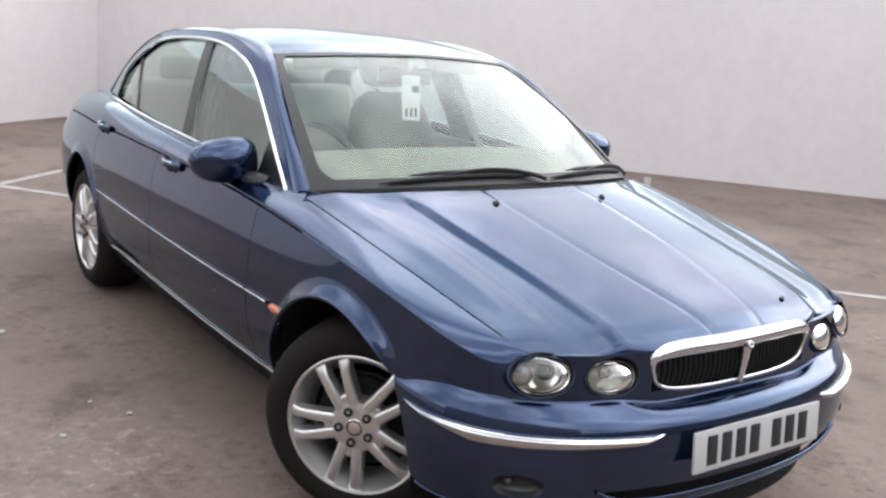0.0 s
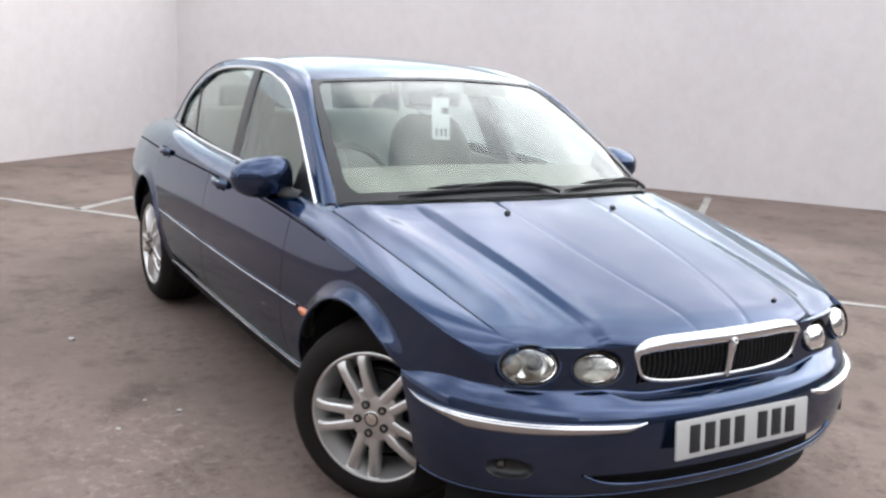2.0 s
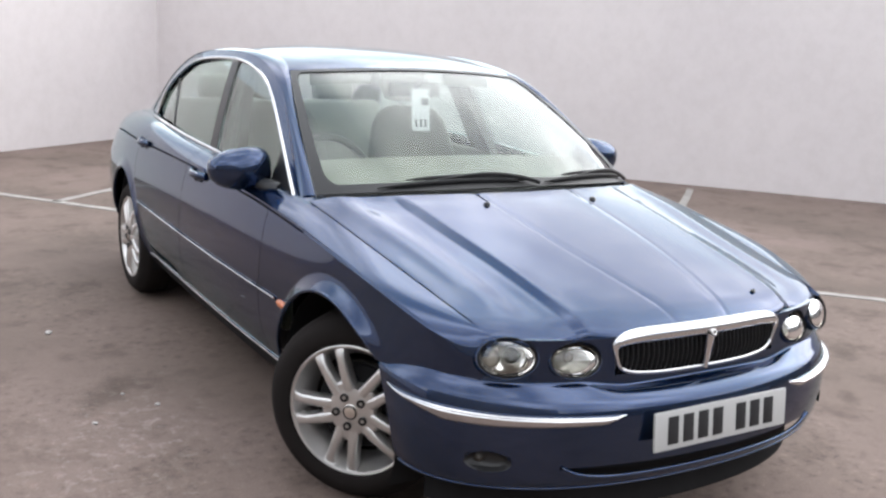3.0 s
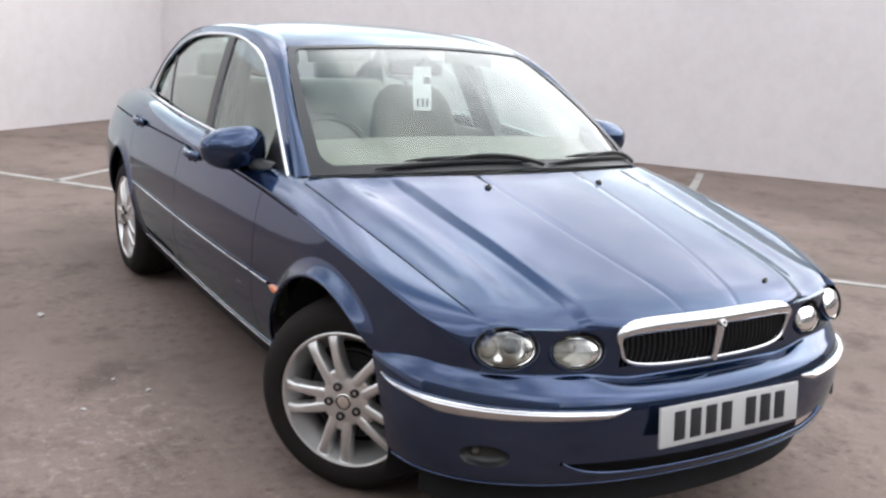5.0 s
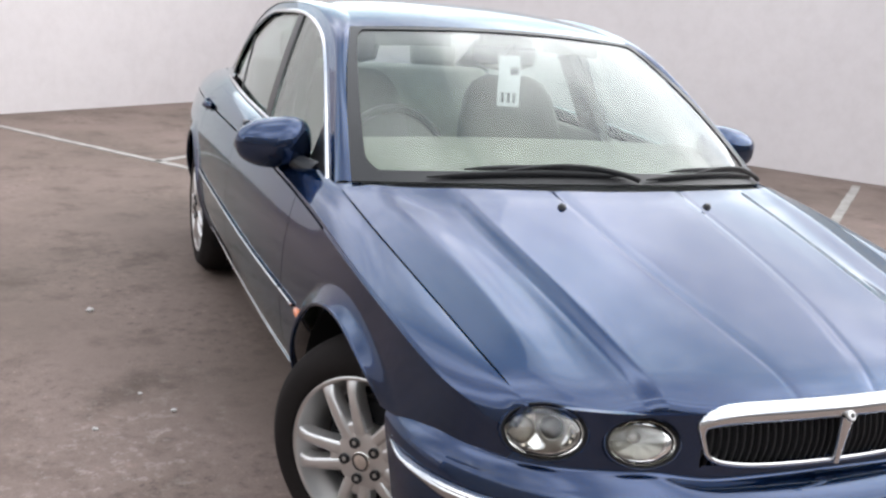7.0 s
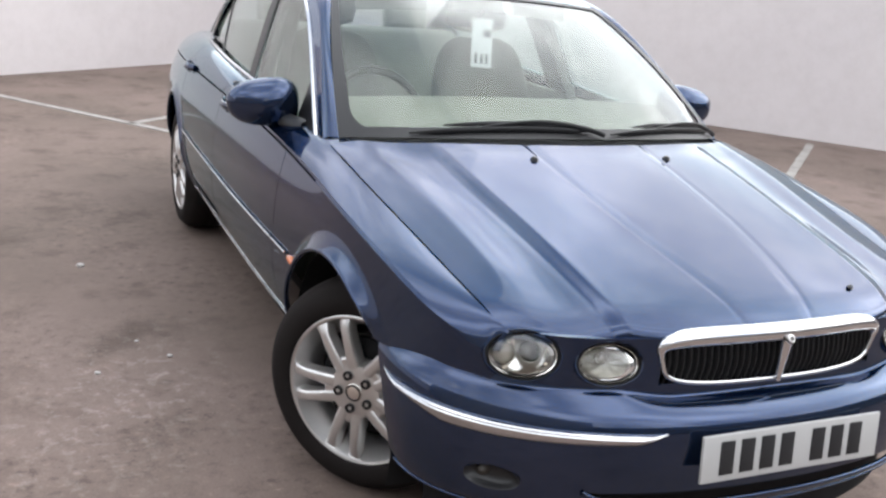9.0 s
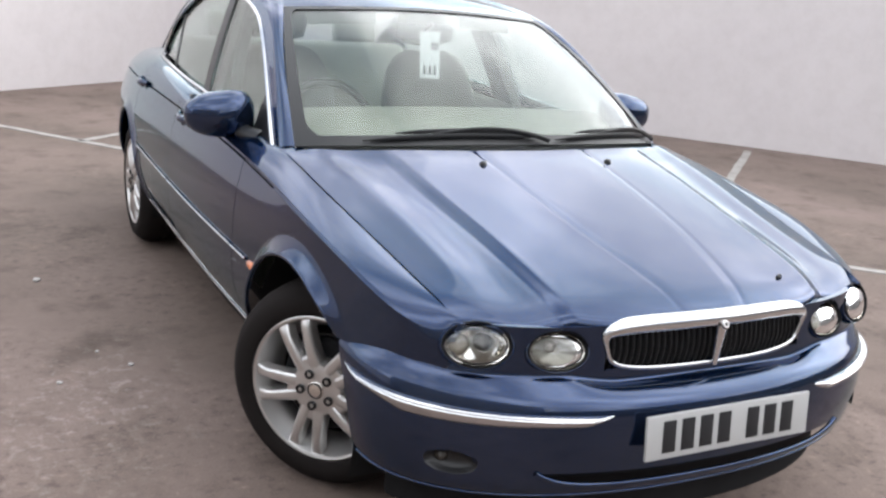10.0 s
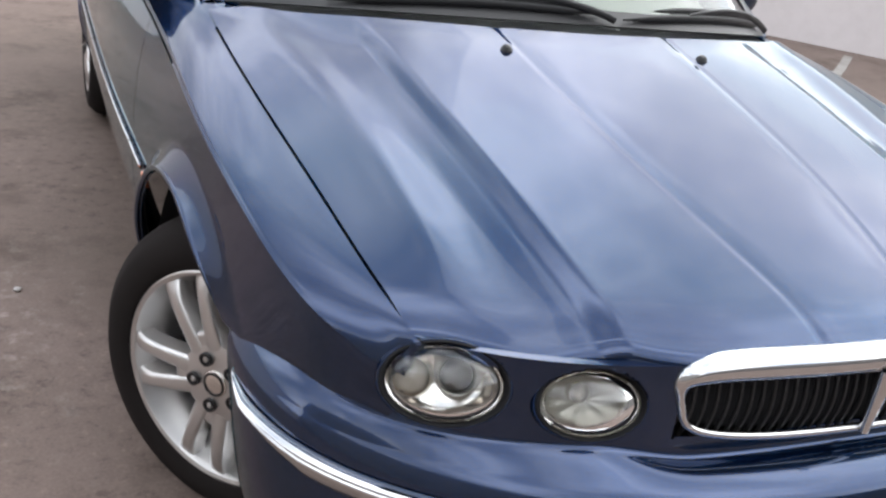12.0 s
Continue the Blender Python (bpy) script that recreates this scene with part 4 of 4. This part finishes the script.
top_edge = curve((-1.0, (-0.542, 1.160, 1.318)), (-0.6, (-0.33, 1.095, 1.334)), (0.0, (0.0, 1.065, 1.345)), (0.6, (0.33, 1.095, 1.334)), (1.0, (0.542, 1.160, 1.318)))


def screen_point(a, b):
    """a across (-1..1), b up (0..1)."""
    p = low_edge(a) * (1 - b)[..., None] + top_edge(a) * b[..., None]
    arch = (4 * b * (1 - b))[..., None]
    wide = (np.sign(a) * np.abs(a) ** 3)[..., None] * np.array([1, 0.35, 0])
    return p + 0.022 * arch * np.array([0, -0.45, 0.9]) + (0.010 + 0.018 * arch) * wide


aa, bb = np.meshgrid(np.linspace(-0.985, 0.985, 49), np.linspace(0.02, 0.99, 25), indexing="ij")
screen = solid("windscreen", screen_point(aa, bb), GLASS, car, 0.005, "clear windscreen", middle=(0, 1.6, 0.6))
screen.visible_shadow = False


def screen_band(name, a0, a1, b0, b1, mat, label):
    aa, bb = np.meshgrid(np.linspace(a0, a1, 40), np.linspace(b0, b1, 12), indexing="ij")
    return sheet(name, [screen_point(aa, bb) + np.array([0, -0.002, 0.003])], mat, car, 0.004, label, middle=(0, 1.6, 0.6))


screen_band("screen_seal", -1.0, 1.0, 0.0, 0.056, BLACK, "black lower windscreen border")
screen_band("screen_seal", -1.0, 1.0, 0.975, 1.004, BLACK, "black upper windscreen seal")
for side in (-1, 1):
    b = np.linspace(0, 1, 60)
    reach = 0.930 + 0.030 * np.clip(b, 0, 1) - 0.070 * np.clip(1 - (b - 0.045) / 0.11, 0, 1) ** 2.4 - 0.05 * np.clip((b - 0.90) / 0.09, 0, 1) ** 2.4
    aa = side * (1.0 - np.linspace(0, 1, 8)[:, None] * (1.0 - reach)[None, :])
    seal = screen_point(aa, np.broadcast_to(b, aa.shape)) + np.array([0, -0.002, 0.003])
    sheet("screen_seal", [seal], BLACK, car, 0.004, "black windscreen side border with rounded corners", middle=(0, 1.6, 0.6))
# scuttle between bonnet and screen
cow = []
for a in np.linspace(-0.99, 0.99, 30):
    e = low_edge(np.array(a))
    y0 = float(rear_y(e[0]))
    z0 = float(bonnet_z(np.array(e[0] * 0.98), np.array(y0 - 0.02))) - 0.03
    cow.append([(e[0] * (0.99 + 0.01 * u), (y0 - 0.05) * (1 - u) + (e[1] + 0.02) * u, z0 * (1 - u) + (e[2] - 0.004) * u) for u in np.linspace(0, 1, 8)])
sheet("scuttle", [np.array(cow)], BLACK, car, 0, "black plastic scuttle", middle=(0, None, -3))

# roof
roof_z = curve((1.06, 1.347), (1.2, 1.374), (1.45, 1.400), (1.8, 1.410), (2.2, 1.394), (2.5, 1.352), (2.6, 1.326))
roof_front, roof_back = lambda x: 1.062 + 0.36 * x * x, lambda x: 2.56 - 0.35 * x * x
rows = []
for q in np.linspace(0, 1, 50):
    row = []
    for t in np.linspace(-1, 1, 49):
        x = t * 0.50
        for _ in range(6):
            y = float(roof_front(x) + (roof_back(x) - roof_front(x)) * q)
            tt = float(np.interp(y, rail_in[:, 1], tau))
            edge = inner(np.array(tt))
            x = t * float(edge[0])
        cz = float(roof_z(np.array(min(max(y, 1.06), 2.6))))
        row.append((x, y, cz + (float(edge[2]) - cz) * abs(t) ** 2.4))
    rows.append(row)
sheet("roof", [np.array(rows)], PAINT, car, 0.02, "blue roof panel", middle=(0, None, 0.5))

# rear window, boot lid and tail
rw = []
for b in np.linspace(0, 1, 20):
    row = []
    for a in np.linspace(-1, 1, 25):
        top = np.array((0.505 * a, 2.56 - 0.09 * a * a, 1.335 - 0.05 * a * a))
        low = np.array((0.60 * a, 3.20 - 0.09 * a * a, 1.010 - 0.015 * a * a))
        row.append(top * (1 - b) + low * b + np.array((0, 0.2, 0.9)) * 0.02 * 4 * b * (1 - b))
    rw.append(row)
rear_glass = solid("rear_screen", np.array(rw), GLASS, car, 0.005, "rear windscreen", middle=(0, 2.0, 0.5))
rear_glass.visible_shadow = False
boot_end = lambda x: 3.74 - 0.32 * x * x
boot = np.array([[(t * 0.985 * float(edge_x(y)), y, float(edge_z(y)) + 0.03 * (1 - t * t)) for t in np.linspace(-1, 1, 31) for y in [3.10 + (float(boot_end(t * 0.6)) - 3.10) * q]] for q in np.linspace(0, 1, 24)])
sheet("boot_lid", [boot], PAINT, car, 0.02, "blue boot lid", middle=(0, None, -2))
tail = []
for f in np.linspace(-1, 1, 41):
    col = []
    for k in np.linspace(0, 1, 20):
        z = 0.866 - 0.67 * k
        bulge = 0.09 * math.sin(math.pi * min(1, k * 1.25)) if k < 0.8 else 0.02
        a = f * math.pi / 2
        hw = float(np.interp(z, (0.2, 0.4, 0.6, 0.78, 0.87), (0.60, 0.68, 0.70, 0.63, 0.52)))
        col.append((hw * math.copysign(abs(math.sin(a)) ** 0.8, a), 3.69 + (0.05 + bulge) * abs(math.cos(a)) ** 0.8, z))
    tail.append(col)
sheet("rear_bumper", [np.array(tail)], PAINT, car, 0.01, "blue tail and rear bumper", middle=(0, 2, 0.5))

# ---- floor pan, dashboard, seats ----
part("floor_pan", box_bm((-0.62, 0.4, 0.17), (0.62, 2.3, 0.30), 0.03), DARK, car)
part("engine_bay", box_bm((-0.40, -0.60, 0.22), (0.40, 0.4, 0.60), 0.03), DARK, car)
part("boot_floor", box_bm((-0.40, 2.3, 0.22), (0.40, 3.6, 0.60), 0.03), DARK, car)

for side in (-1, 1):
    corner, foot_rail = low_edge(np.array(0.96)), on_side(RAIL(np.array([0.03])))[0]
    rows = []
    for u in np.linspace(0, 1, 12):
        y = 0.36 + 0.30 * u
        a = np.array((float(edge_x(y)) - 0.001, y, float(edge_z(y)) - 0.003))
        b = corner * (1 - u) + foot_rail * u + np.array((0, 0, -0.004))
        rows.append([a * (1 - w) + b * w for w in np.linspace(0, 1, 8)])
    sheet("pillar_base", [np.array(rows)], PAINT, car, 0.006, side=side, middle=(0, None, 0.2))
    rows = []
    for y in np.linspace(2.66, 3.16, 14):
        ex, ez = float(edge_x(y)), float(edge_z(y))
        rows.append([(ex - 0.11 * w, y, ez + 0.03 * w * (2 - w) - 0.002) for w in np.linspace(0, 1, 6)])
    sheet("rear_pillar_base", [np.array(rows)], PAINT, car, 0.006, side=side, middle=(0, None, 0.2))


def soft_box(name, lo, hi, bevel, mat, parent, label="", at=None, seg=3):
    bm = box_bm(lo, hi)
    bmesh.ops.bevel(bm, geom=bm.edges[:], offset=bevel, segments=seg, affect="EDGES", profile=0.5)
    return part(name, bm, mat, parent, label, at)


dash = []
for a in np.linspace(-1, 1, 33):
    front = low_edge(np.array(a)) * 0.97 + np.array((0, 0.03, -0.03))
    back_y = 0.98 - 0.10 * a * a
    row = []
    for k, (u, dz) in enumerate(((0, -0.02), (0.25, -0.012), (0.5, -0.004), (0.75, 0.0), (0.9, -0.004), (1.0, -0.03), (1.02, -0.09), (0.98, -0.2), (0.95, -0.35))):
        y = front[1] + (back_y - front[1]) * u
        row.append((front[0] * (1 - 0.02 * u), y, front[2] * (1 - min(u, 1)) + 1.008 * min(u, 1) + dz))
    dash.append(row)
sheet("dashboard", [np.array(dash)], DASH, car, 0, "grey dashboard", middle=(0, None, 0.2))

steer_m = pose(-0.36, 1.13, 0.875, 62, 0, 0)
ring_pts = [tuple(steer_m @ Vector((0.185 * math.cos(a), 0.185 * math.sin(a), 0))) for a in np.linspace(0, 2 * math.pi, 48, endpoint=False)]
wheel_ring = tube("steering_wheel", ring_pts, 0.015, SHELF, car, "grey steering wheel", sides=10, closed=True, up=(0, 0.9, 0.5))
lathe("steering_hub", [(0.0, 0.03), (0.05, 0.028), (0.075, 0.015), (0.08, -0.02)], SHELF, wheel_ring, "", 32, steer_m)
for a in (0, 180, 270):
    p0 = steer_m @ Vector((0.07 * math.cos(radians(a)), 0.07 * math.sin(radians(a)), 0))
    p1 = steer_m @ Vector((0.18 * math.cos(radians(a)), 0.18 * math.sin(radians(a)), 0))
    tube("spoke", [p0, p0.lerp(p1, 0.5), p1], 0.014, SHELF, wheel_ring, sides=8)


def cushion(name, outline, mat, parent, label="", at=None):
    """A padded shape: (height, half-width, front, back) rows, rounded across."""
    rows = []
    for z, w, f, b in outline:
        row = []
        for t in np.linspace(0, 2 * math.pi, 41):
            c, q = math.cos(t), math.sin(t)
            e = (abs(c) ** 3.2 + abs(q) ** 3.2) ** (-1 / 3.2)
            dip = 0.022 * math.exp(-(c * e / 0.62) ** 4) if q < 0 else 0.0
            row.append((w * c * e, (f + b) / 2 + (b - f) / 2 * q * e + dip, z))
        rows.append(row)
    n = len(rows[0]) - 1
    verts = [p for row in rows for p in row[:-1]]
    faces = [(i * n + j, i * n + (j + 1) % n, (i + 1) * n + (j + 1) % n, (i + 1) * n + j) for i in range(len(rows) - 1) for j in range(n)]
    faces += [tuple(range(n))[::-1], tuple((len(rows) - 1) * n + j for j in range(n))]
    ob = link_mesh(name, verts, faces, mat, parent, label)
    if at is not None:
        ob.matrix_basis = at
    return ob


def seat(x, y):
    base = soft_box("seat", (x - 0.25, y - 0.24, 0.42), (x + 0.25, y + 0.28, 0.58), 0.06, SEAT, car, "stone leather seat")
    back = cushion("backrest", ((0.0, 0.20, -0.05, 0.05), (0.04, 0.245, -0.075, 0.07), (0.25, 0.255, -0.08, 0.07), (0.42, 0.235, -0.07, 0.065), (0.54, 0.205, -0.06, 0.055), (0.60, 0.165, -0.05, 0.045), (0.63, 0.11, -0.025, 0.025)), SEAT, base, "", pose(x, y + 0.25, 0.52, -18, 0, 0))
    cushion("headrest", ((0.66, 0.07, -0.03, 0.02), (0.675, 0.115, -0.05, 0.045), (0.74, 0.135, -0.06, 0.05), (0.80, 0.125, -0.05, 0.045), (0.83, 0.085, -0.025, 0.025)), SEAT, back, "")
    for e in (-0.05, 0.05):
        tube("headrest_post", [(e, 0, 0.58), (e, 0, 0.63), (e, 0, 0.70)], 0.006, CHROME, back, sides=8)
    return base


seat(-0.36, 1.38)
seat(0.36, 1.38)
rear = soft_box("rear_seat", (-0.62, 2.0, 0.42), (0.62, 2.5, 0.58), 0.06, SEAT, car, "stone leather rear bench")
soft_box("rear_backrest", (-0.62, -0.06, 0), (0.62, 0.08, 0.62), 0.05, SEAT, rear, "", pose(0, 2.45, 0.50, -22, 0, 0))
for x in (-0.34, 0.34):
    soft_box("rear_headrest", (-0.12, -0.05, 0.0), (0.12, 0.05, 0.15), 0.04, SEAT, rear, "", pose(x, 2.70, 1.06, -15, 0, 0))
part("parcel_shelf", box_bm((-0.60, 2.62, 0.96), (0.60, 3.12, 0.985), 0.008), SHELF, car)
for side in (-1, 1):
    soft_box("door_card", (side * 0.70 - 0.02, 0.75, 0.35), (side * 0.70 + 0.02, 2.35, 0.915), 0.015, BEIGE, car, "pale grey inner door panel")
    tube("visor", [(side * 0.18, 1.17, 1.300), (side * 0.32, 1.19, 1.295), (side * 0.44, 1.22, 1.285)], 0.03, BEIGE, car, sides=12, flat=0.25, up=(0, 0.4, 1))
head_lin = np.array([[(x, y, float(roof_z(np.array(y))) - 0.03 - 0.03 * (abs(x) / 0.5) ** 2.4) for x in np.linspace(-0.5, 0.5, 15)] for y in np.linspace(1.2, 2.5, 14)])
sheet("headlining", [head_lin], BEIGE, car, 0, "pale headlining")
soft_box("rear_view_mirror", (-0.115, -0.012, -0.032), (0.115, 0.02, 0.032), 0.012, BLACK, car, "black interior mirror", pose(0.0, 1.10, 1.255, 10, 0, -12))
tube("mirror_stem", [(0, 1.02, 1.30), (0, 1.05, 1.28), (0, 1.085, 1.265)], 0.008, BLACK, car)

# paper tag hanging at the mirror
tag = part("paper_tag", box_bm((-0.040, -0.0006, -0.155), (0.040, 0.0006, 0.026)), CARD, None, "", pose(0.016, 1.075, 1.235, -12, 0, -10))
tagged(tag, "white paper tag hanging at the mirror inside the windscreen", "tag")
part("tag_mark", box_bm((0.004, -0.002, -0.044), (0.036, -0.0012, -0.016), 0.0003), INK, tag, "dark printed shape")
for x in (-0.026, -0.004, 0.016):
    part("tag_bar", box_bm((x, -0.002, -0.140), (x + 0.009, -0.0012, -0.106)), INK, tag, "dark printed bar")


# ---- door mirrors ----
def door_mirror(side):
    m = pose(-0.858, 0.862, 0.972, 0, 0, -8) if side < 0 else pose(0.846, 0.862, 0.988, 0, 0, 8)
    prof = []
    for a in np.linspace(0, math.pi / 2, 10):
        prof.append((math.sin(a) ** 0.8, math.cos(a) ** 0.9))
    verts, faces = [], []
    steps = 40
    ring = []
    for r, d in prof:
        for k in range(steps):
            t = 2 * math.pi * k / steps
            c, s = math.cos(t), math.sin(t)
            e = (abs(c) ** 3.1 + abs(s) ** 3.1) ** (-1 / 3.1)
            u, w = c * e * r, s * e * r
            verts.append((side * (u * 0.118 + 0.008 * w), -0.085 * d + 0.02, w * 0.078 * (1 - 0.10 * u - 0.18 * max(u, 0) ** 2) - 0.010 * u - 0.005))
    for i in range(len(prof) - 1):
        for k in range(steps):
            faces.append((i * steps + k, i * steps + (k + 1) % steps, (i + 1) * steps + (k + 1) % steps, (i + 1) * steps + k))
    o = len(verts)
    last = (len(prof) - 1) * steps
    for k in range(steps):
        v = verts[last + k]
        verts.append((v[0] * 0.97, 0.045, v[2] * 0.95))
    for k in range(steps):
        faces.append((last + k, last + (k + 1) % steps, o + (k + 1) % steps, o + k))
    faces.append(tuple(o + k for k in range(steps)))
    if side < 0:
        faces = [f[::-1] for f in faces]
    house = link_mesh("door_mirror", verts, faces, PAINT, car, "blue door mirror")
    house.matrix_basis = m
    g = np.array([[(side * x, 0.0475, z) for x in np.linspace(-0.095, 0.095, 6)] for z in np.linspace(-0.05, 0.055, 5)])
    solid("mirror_glass", g, CHROME, house, 0.002, "mirror glass", middle=(0, -1, 0))
    foot = [(side * 0.742, 0.745, 0.900), (side * 0.772, 0.79, 0.908), (side * 0.805, 0.845, 0.925)]
    tube("mirror_foot", foot, [0.034, 0.030, 0.022], BLACK, car, "black mirror foot", sides=14, flat=1.2)


for side in (-1, 1):
    door_mirror(side)
    tri = [(side * (float(glass_x(y, z)) + 0.004), y, z) for y, z in ((0.56, 0.905), (0.84, 0.918), (0.83, 1.045), (0.70, 0.985))]
    tri += [(x - side * 0.02, y, z) for x, y, z in tri]
    link_mesh("mirror_sail", tri, [(0, 1, 2, 3), (7, 6, 5, 4), (0, 4, 5, 1), (1, 5, 6, 2), (2, 6, 7, 3), (3, 7, 4, 0)], BLACK, car, "black corner panel")


# ---- wipers ----
def screen_at(a, b, off):
    return screen_point(np.array(a), np.array(b)) + np.array([0, -0.45, 0.9]) * off


for a0, a1 in ((0.12, -0.70), (0.96, 0.16)):
    us = np.linspace(0, 1, 24)
    arm_pts = [screen_at(a0 + (a1 - a0) * u * 0.66, 0.004 + 0.052 * math.sin(math.pi * min(1, u * 0.8)) ** 0.7, 0.016 + 0.012 * math.sin(math.pi * u)) for u in us]
    arm = tube("wiper", arm_pts, 0.0085 - 0.003 * us, BLACK, car, "black wiper", sides=8, flat=0.7)
    blade = [screen_at(a0 + (a1 - a0) * (0.04 + 0.96 * u), 0.032 + 0.012 * math.sin(math.pi * u) - 0.016 * u ** 3, 0.011) for u in us]
    tube("blade", blade, 0.0095 * np.clip(np.minimum(us, 1 - us) / 0.22 + 0.25, 0, 1), BLACK, arm, sides=8, flat=0.8)
    ribs = [screen_at(a0 + (a1 - a0) * (0.20 + 0.64 * u), 0.044 + 0.014 * math.sin(math.pi * u), 0.020) for u in us]
    tube("blade_bridge", ribs, 0.0072 * np.clip(np.minimum(us, 1 - us) / 0.25 + 0.3, 0, 1), BLACK, arm, sides=8, flat=0.8)


# ---- wheels ----
def wheel(x, y, z, side, steer):
    m = pose(x, y, z, 0, 0, steer) @ pose(0, 0, 0, 0, 90 * side, 0)
    hub = lathe("wheel", [(0.0, -0.02), (0.12, -0.02), (0.14, -0.03), (0.14, -0.06), (0.0, -0.06)], DARK, car, "alloy wheel with black tyre", 32, m)
    tyre = [(0.212, 0.012), (0.219, 0.024), (0.230, 0.030), (0.250, 0.031), (0.275, 0.026), (0.288, 0.012), (0.301, 0.0), (0.308, -0.012), (0.3115, -0.03), (0.313, -0.06),
            (0.313, -0.08), (0.307, -0.081), (0.307, -0.088), (0.313, -0.089), (0.313, -0.115), (0.307, -0.116), (0.307, -0.123), (0.313, -0.124), (0.313, -0.15), (0.308, -0.185), (0.295, -0.21), (0.25, -0.226), (0.21, -0.21)]
    lathe("tyre", tyre, RUBBER, hub, "black tyre", 96)
    rim = lathe("rim", [(0.217, 0.019), (0.2205, 0.0235), (0.216, 0.026), (0.209, 0.023), (0.203, 0.012), (0.195, -0.004), (0.183, -0.022), (0.172, -0.046), (0.167, -0.070)], ALLOY, hub, "silver alloy rim", 96)
    # deep barrel in dark grey: shade behind the spokes put into the colour
    lathe("rim_barrel", [(0.1675, -0.068), (0.167, -0.10), (0.175, -0.19), (0.21, -0.20)], DIM_GREY, hub, "inner barrel, coloured dark for the shade inside the wheel", 64)
    # five pairs of spokes, broad at the hub and at the rim, with a slot between the two of a pair
    cross = ((-1.16, -0.034), (-0.99, -0.006), (-0.80, 0.001), (-0.35, 0.0035), (0.35, 0.0035), (0.80, 0.001), (0.99, -0.006), (1.16, -0.034))
    for k in range(5):
        a = radians(72 * k + 98)
        way, across = np.array((math.cos(a), math.sin(a), 0)), np.array((-math.sin(a), math.cos(a), 0))
        for e in (-1, 1):
            rows = []
            for u in np.linspace(0, 1, 15):
                r = 0.035 + 0.172 * u
                mid, half = e * (0.0170 + 0.0240 * u), 0.0200 - 0.0060 * u + 0.0085 * max(0, (u - 0.70) / 0.30) ** 2
                top = 0.024 + 0.006 * math.sin(math.pi * u) - 0.010 * max(0, (u - 0.75) / 0.25) ** 2
                rows.append([way * r + across * (mid + half * p) + np.array((0, 0, top + q)) for p, q in cross])
            sheet("spoke", [np.array(rows)], ALLOY, rim, 0, middle=(0, None, -5))
        rows = [[way * r + across * p * (0.018 + 0.10 * (r - 0.03)) + np.array((0, 0, h)) for p in (-1, -0.4, 0.4, 1)] for r, h in ((0.03, 0.026), (0.06, 0.0275), (0.09, 0.0285), (0.099, 0.0265), (0.103, 0.018), (0.104, -0.008))]
        sheet("spoke_web", [np.array(rows)], ALLOY, rim, 0, middle=(0, None, -5))
    lathe("hub_centre", [(0.0, 0.032), (0.03, 0.032), (0.066, 0.0305), (0.078, 0.027), (0.083, 0.012), (0.085, -0.02)], ALLOY, rim, "", 40)
    lathe("hub_cap", [(0.0, 0.038), (0.021, 0.038), (0.026, 0.035), (0.027, 0.02)], SILVER, rim, "round centre cap", 32)
    lathe("cap_ring", [(0.0195, 0.0384), (0.0205, 0.0392), (0.0235, 0.0390), (0.0245, 0.0372)], BLACK, rim, "dark ring on the cap", 32)
    for k in range(5):
        a = radians(72 * k + 98)
        lathe("wheel_nut", [(0.0, 0.024), (0.008, 0.024), (0.0095, 0.0275), (0.0135, 0.0275), (0.014, 0.02)], BLACK, rim, "dark wheel nut recess", 16, pose(0.050 * math.cos(a), 0.050 * math.sin(a), 0.0115))
        lathe("nut_head", [(0.0, 0.0265), (0.0050, 0.0265), (0.0068, 0.0245), (0.0070, 0.02)], ALLOY, rim, "bright wheel nut", 6, pose(0.050 * math.cos(a), 0.050 * math.sin(a), 0.0115))
    lathe("brake_disc", [(0.0, -0.05), (0.145, -0.05), (0.145, -0.07), (0.0, -0.07)], DIM_GREY, hub, "", 40)


for side in (-1, 1):
    wheel(0.761 * side, 0.024, 0.316, side, 40)
    wheel(0.822 * side, BASE, 0.316, side, 0)
